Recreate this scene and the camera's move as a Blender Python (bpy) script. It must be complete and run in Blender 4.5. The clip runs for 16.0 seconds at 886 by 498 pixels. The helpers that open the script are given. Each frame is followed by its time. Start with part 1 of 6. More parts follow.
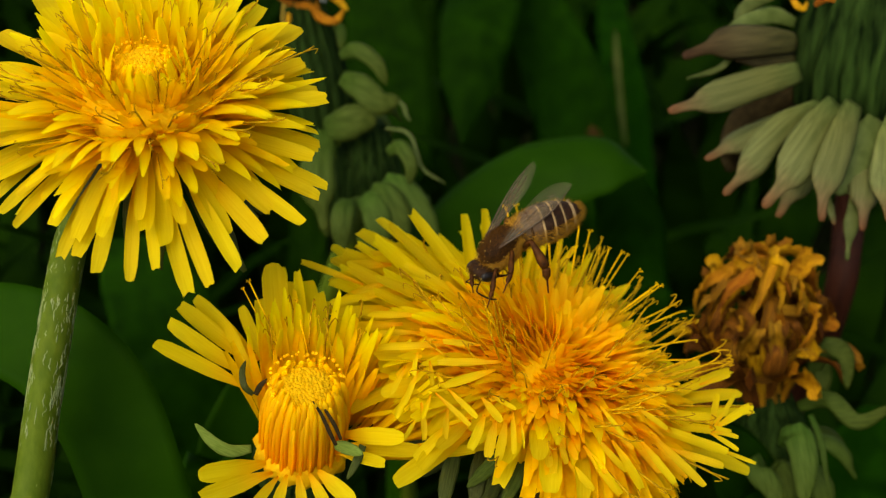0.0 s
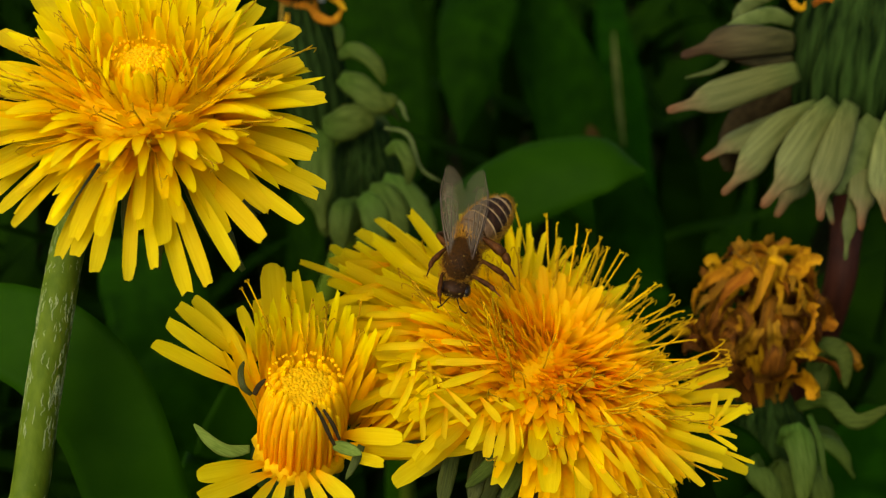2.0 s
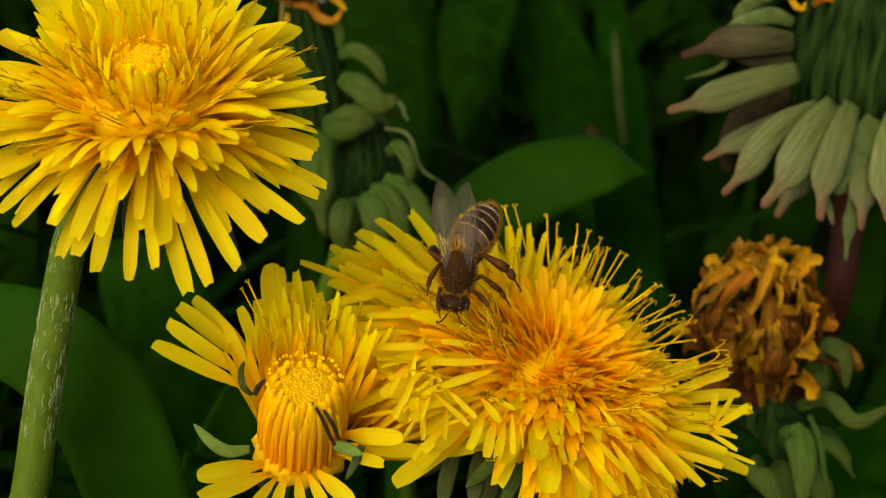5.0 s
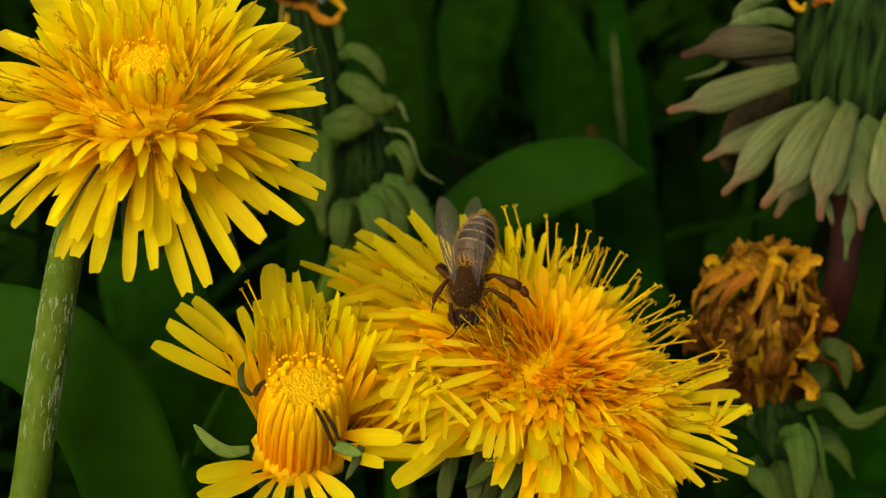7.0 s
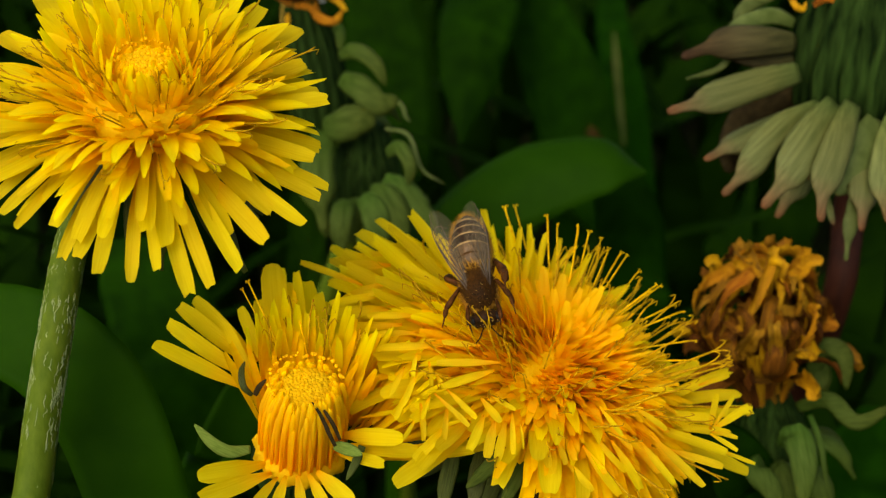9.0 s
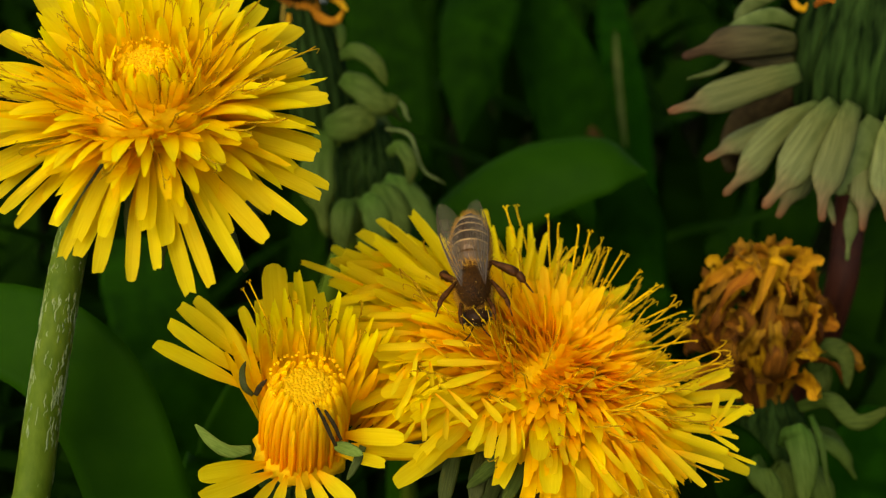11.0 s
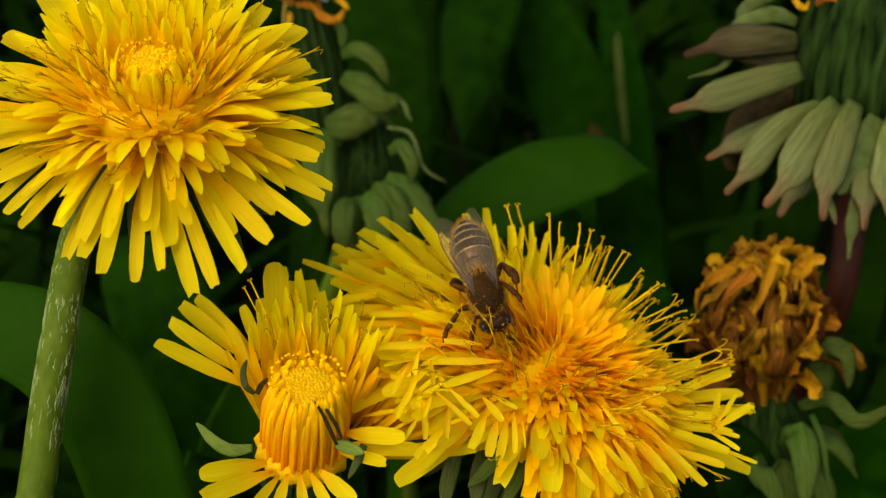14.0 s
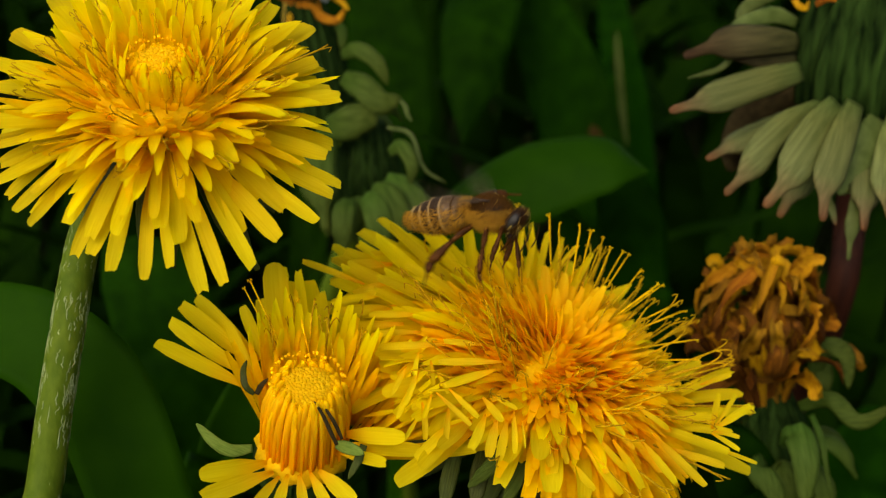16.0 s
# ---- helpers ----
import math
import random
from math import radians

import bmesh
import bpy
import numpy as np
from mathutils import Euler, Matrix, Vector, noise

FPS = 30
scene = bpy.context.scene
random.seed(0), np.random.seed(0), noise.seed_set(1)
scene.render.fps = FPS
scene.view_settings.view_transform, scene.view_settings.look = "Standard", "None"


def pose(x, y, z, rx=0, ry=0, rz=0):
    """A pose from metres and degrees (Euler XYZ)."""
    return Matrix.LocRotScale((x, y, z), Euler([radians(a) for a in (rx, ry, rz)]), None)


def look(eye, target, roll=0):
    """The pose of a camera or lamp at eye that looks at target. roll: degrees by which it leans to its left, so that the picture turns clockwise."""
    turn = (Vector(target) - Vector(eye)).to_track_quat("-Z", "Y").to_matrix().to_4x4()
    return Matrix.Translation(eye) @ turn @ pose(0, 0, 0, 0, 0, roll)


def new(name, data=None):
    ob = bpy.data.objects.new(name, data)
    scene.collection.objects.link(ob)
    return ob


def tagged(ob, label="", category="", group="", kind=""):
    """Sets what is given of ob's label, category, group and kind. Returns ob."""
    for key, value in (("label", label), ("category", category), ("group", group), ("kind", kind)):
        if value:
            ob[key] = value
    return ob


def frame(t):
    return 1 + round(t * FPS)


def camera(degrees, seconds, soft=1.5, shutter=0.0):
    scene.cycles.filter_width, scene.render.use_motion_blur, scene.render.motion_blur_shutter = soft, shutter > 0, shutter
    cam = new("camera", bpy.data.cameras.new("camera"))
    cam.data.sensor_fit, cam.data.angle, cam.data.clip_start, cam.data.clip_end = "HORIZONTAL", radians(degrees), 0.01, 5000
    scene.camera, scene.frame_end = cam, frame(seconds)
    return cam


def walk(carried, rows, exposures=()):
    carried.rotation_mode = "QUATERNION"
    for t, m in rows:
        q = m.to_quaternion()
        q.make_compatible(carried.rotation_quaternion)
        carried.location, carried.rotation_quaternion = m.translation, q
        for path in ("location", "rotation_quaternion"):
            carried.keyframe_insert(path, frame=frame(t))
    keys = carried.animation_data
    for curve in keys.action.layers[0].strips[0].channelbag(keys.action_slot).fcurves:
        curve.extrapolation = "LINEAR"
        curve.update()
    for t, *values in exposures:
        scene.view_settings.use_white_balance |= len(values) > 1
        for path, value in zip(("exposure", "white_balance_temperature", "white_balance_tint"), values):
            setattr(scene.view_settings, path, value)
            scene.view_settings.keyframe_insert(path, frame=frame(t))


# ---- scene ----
cam = camera(40, 16.0, 1.2, 0.5)
cam.data.dof.use_dof = True
cam.data.dof.focus_distance = 0.118
cam.data.dof.aperture_fstop = 34
walk(cam, [
    (0, pose(0, 0, 0.2, 61.9690, 0, 0.0798)),
    (0.5, pose(0, 0, 0.2, 61.9601, 0, 0.0665)),
    (1, pose(0, 0, 0.2, 61.9911, 0, 0.0222)),
    (1.5, pose(0, 0, 0.2, 61.9690, 0, 0.0000)),
    (2, pose(0, 0, 0.2, 61.9690, 0, 0.0000)),
    (2.5, pose(0, 0, 0.2, 61.9645, 0, 0.0266)),
    (3, pose(0, 0, 0.2, 61.9645, 0, 0.0089)),
    (3.5, pose(0, 0, 0.2, 61.9645, 0, 0.0089)),
    (4, pose(0, 0, 0.2, 61.9690, 0, 0.0177)),
    (6.5, pose(0, 0, 0.2, 61.9956, 0, 0.0000)),
    (7, pose(0, 0, 0.2, 62.0000, 0, 0.0000)),
    (7.5, pose(0, 0, 0.2, 62.0000, 0, 0.0177)),
    (8, pose(0, 0, 0.2, 62.0000, 0, 0.0089)),
    (8.5, pose(0, 0, 0.2, 61.9956, 0, 0.0177)),
    (9, pose(0, 0, 0.2, 61.9956, 0, 0.0355)),
    (11.5, pose(0, 0, 0.2, 61.9956, 0, 0.0975)),
    (12, pose(0, 0, 0.2, 61.9645, 0, 0.1153)),
    (12.5, pose(0, 0, 0.2, 61.9291, 0, 0.0621)),
    (13, pose(0, 0, 0.2, 61.9291, 0, 0.0931)),
    (13.5, pose(0, 0, 0.2, 61.9379, 0, 0.1020)),
    (14, pose(0, 0, 0.2, 61.9379, 0, 0.1419)),
    (14.5, pose(0, 0, 0.2, 61.9335, 0, 0.0931)),
    (15, pose(0, 0, 0.2, 62.0266, 0, 0.1995)),
    (15.5, pose(0, 0, 0.2, 61.9823, 0, 0.1596)),
    (16, pose(0, 0, 0.2, 61.9557, 0, 0.1374)),
], exposures=[(0.0, 0.88, 7300, 5), (14.5, 0.89, 7300, 5), (16.0, 0.76, 7300, 5)])

# ---- daylight under a bright overcast sky ----
scene.cycles.max_bounces, scene.cycles.diffuse_bounces, scene.cycles.transmission_bounces = 20, 14, 14
world = bpy.data.worlds.new("overcast_sky")
scene.world = world
world.use_nodes = True
wn = world.node_tree.nodes
sky = wn.new("ShaderNodeTexSky")
sky.sky_type = "NISHITA"
sky.sun_disc = False
sky.sun_elevation = radians(50)
sky.sun_rotation = radians(-140)
sky.air_density, sky.dust_density, sky.ozone_density = 1.0, 5.0, 0.3
wn["Background"].inputs["Strength"].default_value = 0.11
world.node_tree.links.new(sky.outputs["Color"], wn["Background"].inputs["Color"])
sun_data = bpy.data.lights.new("sun", "SUN")
sun_data.energy, sun_data.angle, sun_data.color = 1.2, radians(90), (1.0, 0.96, 0.9)
sun = new("sun", sun_data)
sun.matrix_world = look((-0.55, -0.70, 0.85), (0, 0.12, 0.1))


# ---- materials ----
def material(name, c1, c2, rough=0.5, noise_scale=800.0, stretch=(1, 1, 1), coords="Object", vary=0.12, hue=0.0,
             bump=0.2, translucent=0.0, along=None, spec=0.4, patch=0.25, mottle=None):
    """Two colours mixed by grain, a slow second variation, an optional gradient along the piece and fine relief."""
    m = bpy.data.materials.new(name)
    m.use_nodes = True
    nt = m.node_tree
    nd, ln = nt.nodes, nt.links
    bsdf = nd["Principled BSDF"]
    tc = nd.new("ShaderNodeTexCoord")
    mp = nd.new("ShaderNodeMapping")
    mp.inputs["Scale"].default_value = stretch
    ln.new(tc.outputs[coords], mp.inputs["Vector"])
    info = nd.new("ShaderNodeObjectInfo")
    shift = nd.new("ShaderNodeVectorMath")
    shift.operation = "ADD"
    ln.new(mp.outputs["Vector"], shift.inputs[0])
    ln.new(info.outputs["Random"], shift.inputs[1])
    fine = nd.new("ShaderNodeTexNoise")
    fine.inputs["Scale"].default_value = noise_scale
    fine.inputs["Detail"].default_value = 5
    ln.new(shift.outputs["Vector"], fine.inputs["Vector"])
    ramp = nd.new("ShaderNodeValToRGB")
    ramp.color_ramp.elements[0].position, ramp.color_ramp.elements[1].position = 0.32, 0.68
    ramp.color_ramp.elements[0].color, ramp.color_ramp.elements[1].color = (*c1, 1), (*c2, 1)
    ln.new(fine.outputs["Fac"], ramp.inputs["Fac"])
    colour = ramp.outputs["Color"]
    if along:
        sep = nd.new("ShaderNodeSeparateXYZ")
        ln.new(tc.outputs["Generated"], sep.inputs["Vector"])
        grad = nd.new("ShaderNodeValToRGB")
        els = grad.color_ramp.elements
        while len(els) < len(along):
            els.new(0.5)
        for e, (p, c) in zip(els, along):
            e.position, e.color = p, (*c, 1)
        ln.new(sep.outputs["X"], grad.inputs["Fac"])
        mix = nd.new("ShaderNodeMix")
        mix.data_type, mix.blend_type = "RGBA", "MULTIPLY"
        mix.inputs["Factor"].default_value = 1.0
        ln.new(colour, mix.inputs[6])
        ln.new(grad.outputs["Color"], mix.inputs[7])
        colour = mix.outputs[2]
    slow = nd.new("ShaderNodeTexNoise")
    slow.inputs["Scale"].default_value = noise_scale * 0.13
    slow.inputs["Detail"].default_value = 3
    ln.new(shift.outputs["Vector"], slow.inputs["Vector"])
    if mottle:
        mr = nd.new("ShaderNodeValToRGB")
        mr.color_ramp.elements[0].position, mr.color_ramp.elements[1].position = 0.56, 0.66
        ln.new(slow.outputs["Fac"], mr.inputs["Fac"])
        mm = nd.new("ShaderNodeMix")
        mm.data_type = "RGBA"
        ln.new(mr.outputs["Color"], mm.inputs["Factor"])
        ln.new(colour, mm.inputs[6])
        mm.inputs[7].default_value = (*mottle, 1)
        colour = mm.outputs[2]
    val = nd.new("ShaderNodeMath")
    val.operation = "MULTIPLY_ADD"
    ln.new(slow.outputs["Fac"], val.inputs[0])
    val.inputs[1].default_value, val.inputs[2].default_value = 2 * patch, 1 - patch
    val2 = nd.new("ShaderNodeMath")
    val2.operation = "MULTIPLY_ADD"
    ln.new(info.outputs["Random"], val2.inputs[0])
    val2.inputs[1].default_value, val2.inputs[2].default_value = 2 * vary, 1 - vary
    val3 = nd.new("ShaderNodeMath")
    val3.operation = "MULTIPLY"
    ln.new(val.outputs[0], val3.inputs[0])
    ln.new(val2.outputs[0], val3.inputs[1])
    hsv = nd.new("ShaderNodeHueSaturation")
    ln.new(val3.outputs[0], hsv.inputs["Value"])
    if hue:
        hm = nd.new("ShaderNodeMath")
        hm.operation = "MULTIPLY_ADD"
        ln.new(info.outputs["Random"], hm.inputs[0])
        hm.inputs[1].default_value, hm.inputs[2].default_value = 2 * hue, 0.5 - hue
        ln.new(hm.outputs[0], hsv.inputs["Hue"])
    ln.new(colour, hsv.inputs["Color"])
    ln.new(hsv.outputs["Color"], bsdf.inputs["Base Color"])
    bsdf.inputs["Roughness"].default_value = rough
    bsdf.inputs["Specular IOR Level"].default_value = spec
    if bump:
        bp = nd.new("ShaderNodeBump")
        bp.inputs["Strength"].default_value = bump
        bp.inputs["Distance"].default_value = 0.0003
        ln.new(fine.outputs["Fac"], bp.inputs["Height"])
        ln.new(bp.outputs["Normal"], bsdf.inputs["Normal"])
    if translucent:
        tr = nd.new("ShaderNodeBsdfTranslucent")
        ln.new(hsv.outputs["Color"], tr.inputs["Color"])
        ms = nd.new("ShaderNodeMixShader")
        ms.inputs["Fac"].default_value = translucent
        ln.new(bsdf.outputs["BSDF"], ms.inputs[1])
        ln.new(tr.outputs["BSDF"], ms.inputs[2])
        ln.new(ms.outputs["Shader"], nd["Material Output"].inputs["Surface"])
    return m


STREAK = (0.9, 8, 1.5)
petal_outer = material("petal_yellow", (0.81, 0.665, 0.016), (0.89, 0.755, 0.028), 0.7, 1.6, STREAK, "Generated", 0.04, 0.006, 0.35, 0.72,
                       [(0.0, (1.1, 0.76, 0.5)), (0.25, (1.05, 0.92, 0.9)), (0.5, (1, 1, 1)), (1.0, (1, 1.03, 1))], 0.12, 0.06)
petal_mid = material("petal_golden", (0.90, 0.74, 0.014), (0.95, 0.83, 0.024), 0.7, 1.6, STREAK, "Generated", 0.04, 0.007, 0.35, 0.72,
                     [(0.0, (1, 0.70, 0.5)), (0.4, (1, 0.88, 0.9)), (0.75, (1, 1, 1)), (1.0, (1, 1.08, 1.3))], 0.12, 0.06)
petal_inner = material("petal_orange", (0.95, 0.61, 0.014), (0.97, 0.70, 0.024), 0.7, 1.6, STREAK, "Generated", 0.04, 0.007, 0.35, 0.72,
                       [(0.0, (1, 0.80, 0.5)), (0.5, (1, 0.95, 0.9)), (1.0, (1, 1.14, 1.4))], 0.12, 0.06)
fill_yellow = material("floret_yellow", (0.92, 0.66, 0.012), (0.96, 0.77, 0.022), 0.7, 1500, vary=0.05, bump=0.3, translucent=0.72, spec=0.1, patch=0.08)
fill_orange = material("floret_orange", (0.95, 0.66, 0.018), (0.97, 0.745, 0.030), 0.7, 1500, vary=0.05, bump=0.3, translucent=0.72, spec=0.1, patch=0.08)
bud_mat = material("bud_orange", (0.86, 0.50, 0.008), (0.90, 0.60, 0.014), 0.75, 2600, vary=0.06, bump=0.8, translucent=0.4, spec=0.1, patch=0.1)
style_mat = material("style_ochre", (0.62, 0.36, 0.006), (0.86, 0.60, 0.010), 0.7, 3000, vary=0.25, translucent=0.3, spec=0.1)
style_olive = material("style_olive", (0.40, 0.22, 0.005), (0.66, 0.42, 0.008), 0.7, 3000, vary=0.25, translucent=0.3, spec=0.1)
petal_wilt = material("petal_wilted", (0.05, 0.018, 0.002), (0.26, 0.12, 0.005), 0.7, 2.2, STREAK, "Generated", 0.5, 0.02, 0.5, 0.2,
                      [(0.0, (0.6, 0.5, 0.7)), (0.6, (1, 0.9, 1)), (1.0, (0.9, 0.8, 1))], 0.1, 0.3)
petal_wilt_bright = material("petal_wilt_bright", (0.24, 0.09, 0.004), (0.56, 0.30, 0.009), 0.7, 2.2, STREAK, "Generated", 0.3, 0.02, 0.5, 0.35,
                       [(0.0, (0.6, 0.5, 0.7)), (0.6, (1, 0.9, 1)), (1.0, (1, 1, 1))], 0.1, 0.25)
bract_green_mat = material("bract_soft_green", (0.040, 0.058, 0.010), (0.075, 0.098, 0.024), 0.6, 700, (1, 1, 0.3), vary=0.15, hue=0.01, bump=0.4, translucent=0.12, spec=0.15, patch=0.3)
bract_brown = material("bract_brown", (0.010, 0.007, 0.002), (0.028, 0.020, 0.007), 0.8, 900, vary=0.2, bump=0.6, spec=0.05, patch=0.4)
bract_straw = material("bract_straw", (0.16, 0.11, 0.012), (0.24, 0.16, 0.02), 0.7, 900, vary=0.2, bump=0.4, spec=0.1)
pappus_mat = material("pappus_white", (0.6, 0.58, 0.56), (0.75, 0.73, 0.7), 0.7, 2000)
stem_mat = material("stem_green", (0.048, 0.084, 0.005), (0.080, 0.120, 0.010), 0.5, 900, (1, 1, 0.25), vary=0.05, bump=0.5, translucent=0.08,
                    patch=0.25, spec=0.05)
scurf_mat = material("stem_scurf", (0.13, 0.18, 0.06), (0.24, 0.29, 0.14), 0.8, 3000, bump=0.8, spec=0.1)
stem_red = material("stem_reddish", (0.022, 0.006, 0.003), (0.04, 0.011, 0.005), 0.6, 900, (1, 1, 0.2), bump=0.4, spec=0.1)
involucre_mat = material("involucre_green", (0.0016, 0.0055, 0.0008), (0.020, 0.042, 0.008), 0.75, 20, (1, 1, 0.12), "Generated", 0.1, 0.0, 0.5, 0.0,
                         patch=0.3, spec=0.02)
bract_mat = material("bract_pale_green", (0.058, 0.072, 0.018), (0.112, 0.126, 0.042), 0.6, 2.0, (1.0, 9, 2), "Generated", 0.15, 0.01, 0.5, 0.1,
                     [(0.0, (0.55, 0.75, 0.5)), (0.25, (1, 1, 0.8)), (0.7, (1.0, 1.0, 1.0)), (0.86, (1.1, 0.72, 0.85)), (1.0, (1.2, 0.42, 0.45))], 0.15, 0.2)
bract_green = material("bract_green", (0.027, 0.049, 0.006), (0.053, 0.083, 0.015), 0.6, 2.0, (1.0, 8, 2), "Generated", 0.2, 0.01, 0.5, 0.1,
                       [(0.0, (0.7, 0.9, 0.7)), (0.5, (1.0, 1.0, 1.0)), (1.0, (0.9, 0.8, 0.7))], 0.04, 0.25)
bract_light = material("bract_light_green", (0.085, 0.145, 0.020), (0.15, 0.22, 0.04), 0.7, 2.0, (1.0, 8, 2), "Generated", 0.1, 0.01, 0.4, 0.15, spec=0.05)
bract_dry = material("bract_dry", (0.024, 0.021, 0.008), (0.055, 0.046, 0.018), 0.7, 2.0, (1.0, 8, 2), "Generated", 0.2, 0.01, 0.6, 0.05,
                     [(0.0, (0.8, 1.0, 0.7)), (0.5, (1.0, 1.0, 1.0)), (1.0, (0.7, 0.35, 0.4))], 0.1, 0.3)
bract_dark = material("bract_dark_green", (0.022, 0.032, 0.004), (0.046, 0.058, 0.010), 0.6, 2.0, (1.0, 8, 2), "Generated", 0.2, 0.01, 0.5, 0.05, spec=0.15)
leaf_mat = material("leaf_green", (0.0066, 0.033, 0.0003), (0.0096, 0.042, 0.0006), 0.55, 260, (1, 1, 1), vary=0.12, hue=0.006, bump=0.25, translucent=0.12,
                    patch=0.3, spec=0.02)
# the leaf green again, with the shade of the background put into the colour
leaf_shaded = material("leaf_shaded_green", (0.0018, 0.0100, 0.0001), (0.0046, 0.0210, 0.0003), 0.65, 240, vary=0.3, hue=0.012, bump=0.3, translucent=0.1,
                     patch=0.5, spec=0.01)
# near-black green: the shade between the plants is painted into it
foliage_shaded = material("undergrowth_shaded_green", (0.0017, 0.008, 0.0002), (0.005, 0.018, 0.0004), 0.7, 90, bump=0.4, patch=0.5, translucent=0.1, spec=0.01)
straw_mat = material("straw_blade", (0.030, 0.045, 0.008), (0.06, 0.075, 0.02), 0.8, 500, bump=0.3, spec=0.05, patch=0.4)
dry_mat = material("dry_blade", (0.014, 0.009, 0.002), (0.030, 0.019, 0.005), 0.9, 600, bump=0.4, spec=0.02)
# soil colour lowered to carry the shade under the plants
soil_mat = material("soil", (0.006, 0.005, 0.002), (0.008, 0.014, 0.002), 0.95, 160, bump=1.0, patch=0.4, spec=0.05)
fur_mat = material("bee_fur", (0.28, 0.135, 0.012), (0.50, 0.27, 0.035), 0.85, 4000, bump=0.3, spec=0.05)
fur_dark = material("bee_fur_dark", (0.028, 0.012, 0.002), (0.085, 0.036, 0.007), 0.85, 4000, bump=0.3, spec=0.05)
cuticle = material("bee_cuticle", (0.009, 0.004, 0.0015), (0.026, 0.011, 0.004), 0.55, 2500, bump=0.4, spec=0.1)
amber = material("bee_amber", (0.060, 0.030, 0.010), (0.115, 0.062, 0.022), 0.45, 2500, bump=0.4, spec=0.3)
band_pale = material("bee_pale_band", (0.30, 0.20, 0.08), (0.46, 0.33, 0.16), 0.75, 4000, bump=0.6)
leg_mat = material("bee_leg", (0.018, 0.006, 0.001), (0.070, 0.024, 0.004), 0.5, 1500, bump=0.4, spec=0.06)
eye_mat = material("bee_eye", (0.006, 0.005, 0.005), (0.012, 0.010, 0.010), 0.3, 9000, bump=0.3, spec=0.25)
pollen_mat = material("pollen", (0.75, 0.52, 0.08), (0.92, 0.72, 0.2), 0.8, 4000)
vein_mat = material("wing_vein", (0.03, 0.018, 0.01), (0.06, 0.035, 0.02), 0.5, 3000)

wing_mat = bpy.data.materials.new("wing_membrane")
wing_mat.use_nodes = True
_n, _l = wing_mat.node_tree.nodes, wing_mat.node_tree.links
_t = _n.new("ShaderNodeBsdfTransparent")
_t.inputs["Color"].default_value = (0.985, 0.97, 0.94, 1)
_m = _n.new("ShaderNodeMixShader")
_ns = _n.new("ShaderNodeTexNoise")
_ns.inputs["Scale"].default_value = 1400
_mr = _n.new("ShaderNodeMapRange")
_mr.inputs["To Min"].default_value, _mr.inputs["To Max"].default_value = 0.014, 0.045
_l.new(_ns.outputs["Fac"], _mr.inputs["Value"])
_l.new(_mr.outputs["Result"], _m.inputs["Fac"])
_n["Principled BSDF"].inputs["Base Color"].default_value = (0.50, 0.43, 0.27, 1)
_n["Principled BSDF"].inputs["Roughness"].default_value = 0.35
_l.new(_t.outputs["BSDF"], _m.inputs[1])
_l.new(_n["Principled BSDF"].outputs["BSDF"], _m.inputs[2])
_l.new(_m.outputs["Shader"], _n["Material Output"].inputs["Surface"])


# ---- mesh helpers (lengths in metres) ----
MM = 0.001


def mesh_from(name, verts, faces, mat, smooth=True):
    me = bpy.data.meshes.new(name)
    me.from_pydata([tuple(v) for v in verts], [], faces)
    me.materials.append(mat)
    if smooth:
        me.polygons.foreach_set("use_smooth", [True] * len(me.polygons))
    me.update()
    return me


def piece(name, me, parent=None, m=None, label=""):
    ob = new(name, me)
    ob.parent = parent
    if m is not None:
        ob.matrix_basis = m
    return tagged(ob, label) if label else ob


def thing(name, place, label, category, group=""):
    ob = new(name)
    ob.location = place
    ob.empty_display_size = 0.005
    return tagged(ob, label, category, group)


def spline(pts, n):
    """n + 1 points on a smooth curve through pts, spread evenly over its pieces."""
    p = [Vector(q) for q in pts]
    p = [2 * p[0] - p[1]] + p + [2 * p[-1] - p[-2]]
    out, k = [], len(p) - 3
    for i in range(n + 1):
        u = i / n * k
        j = min(int(u), k - 1)
        t = u - j
        a, b, c, d = p[j:j + 4]
        out.append(0.5 * (2 * b + (c - a) * t + (2 * a - 5 * b + 4 * c - d) * t * t + (3 * b - a - 3 * c + d) * t ** 3))
    return out


def lerp(xs, s):
    """Value at s (0 to 1) of a row of (place, value)."""
    for (a, u), (b, v) in zip(xs, xs[1:]):
        if s <= b:
            return u + (v - u) * (s - a) / max(b - a, 1e-9)
    return xs[-1][1]


def tube(pts, radii, sides=10, n=16, ripple=0.0, seed=0):
    """Vertices and faces of a round rod along a curve; radii: row of (place, radius)."""
    c = spline(pts, n)
    verts, faces = [], []
    ref = Vector((0.31, 0.2, 0.93)) if abs((c[1] - c[0]).normalized().z) < 0.8 else Vector((1, 0.1, 0))
    for i, p in enumerate(c):
        d = (c[min(i + 1, n)] - c[max(i - 1, 0)]).normalized()
        side = d.cross(ref).normalized()
        other = d.cross(side)
        ref = other.cross(d)*0 + ref
        r = lerp(radii, i / n)
        for k in range(sides):
            a = 2 * math.pi * k / sides
            w = 1 + ripple * noise.noise(Vector((3 * math.cos(a), 3 * math.sin(a), i * 0.7 + seed)))
            verts.append(p + (side * math.cos(a) + other * math.sin(a)) * r * w)
    for i in range(n):
        for k in range(sides):
            a, b = i * sides + k, i * sides + (k + 1) % sides
            faces.append((a, b, b + sides, a + sides))
    faces.append(tuple(range(sides))[::-1])
    faces.append(tuple(n * sides + k for k in range(sides)))
    return verts, faces


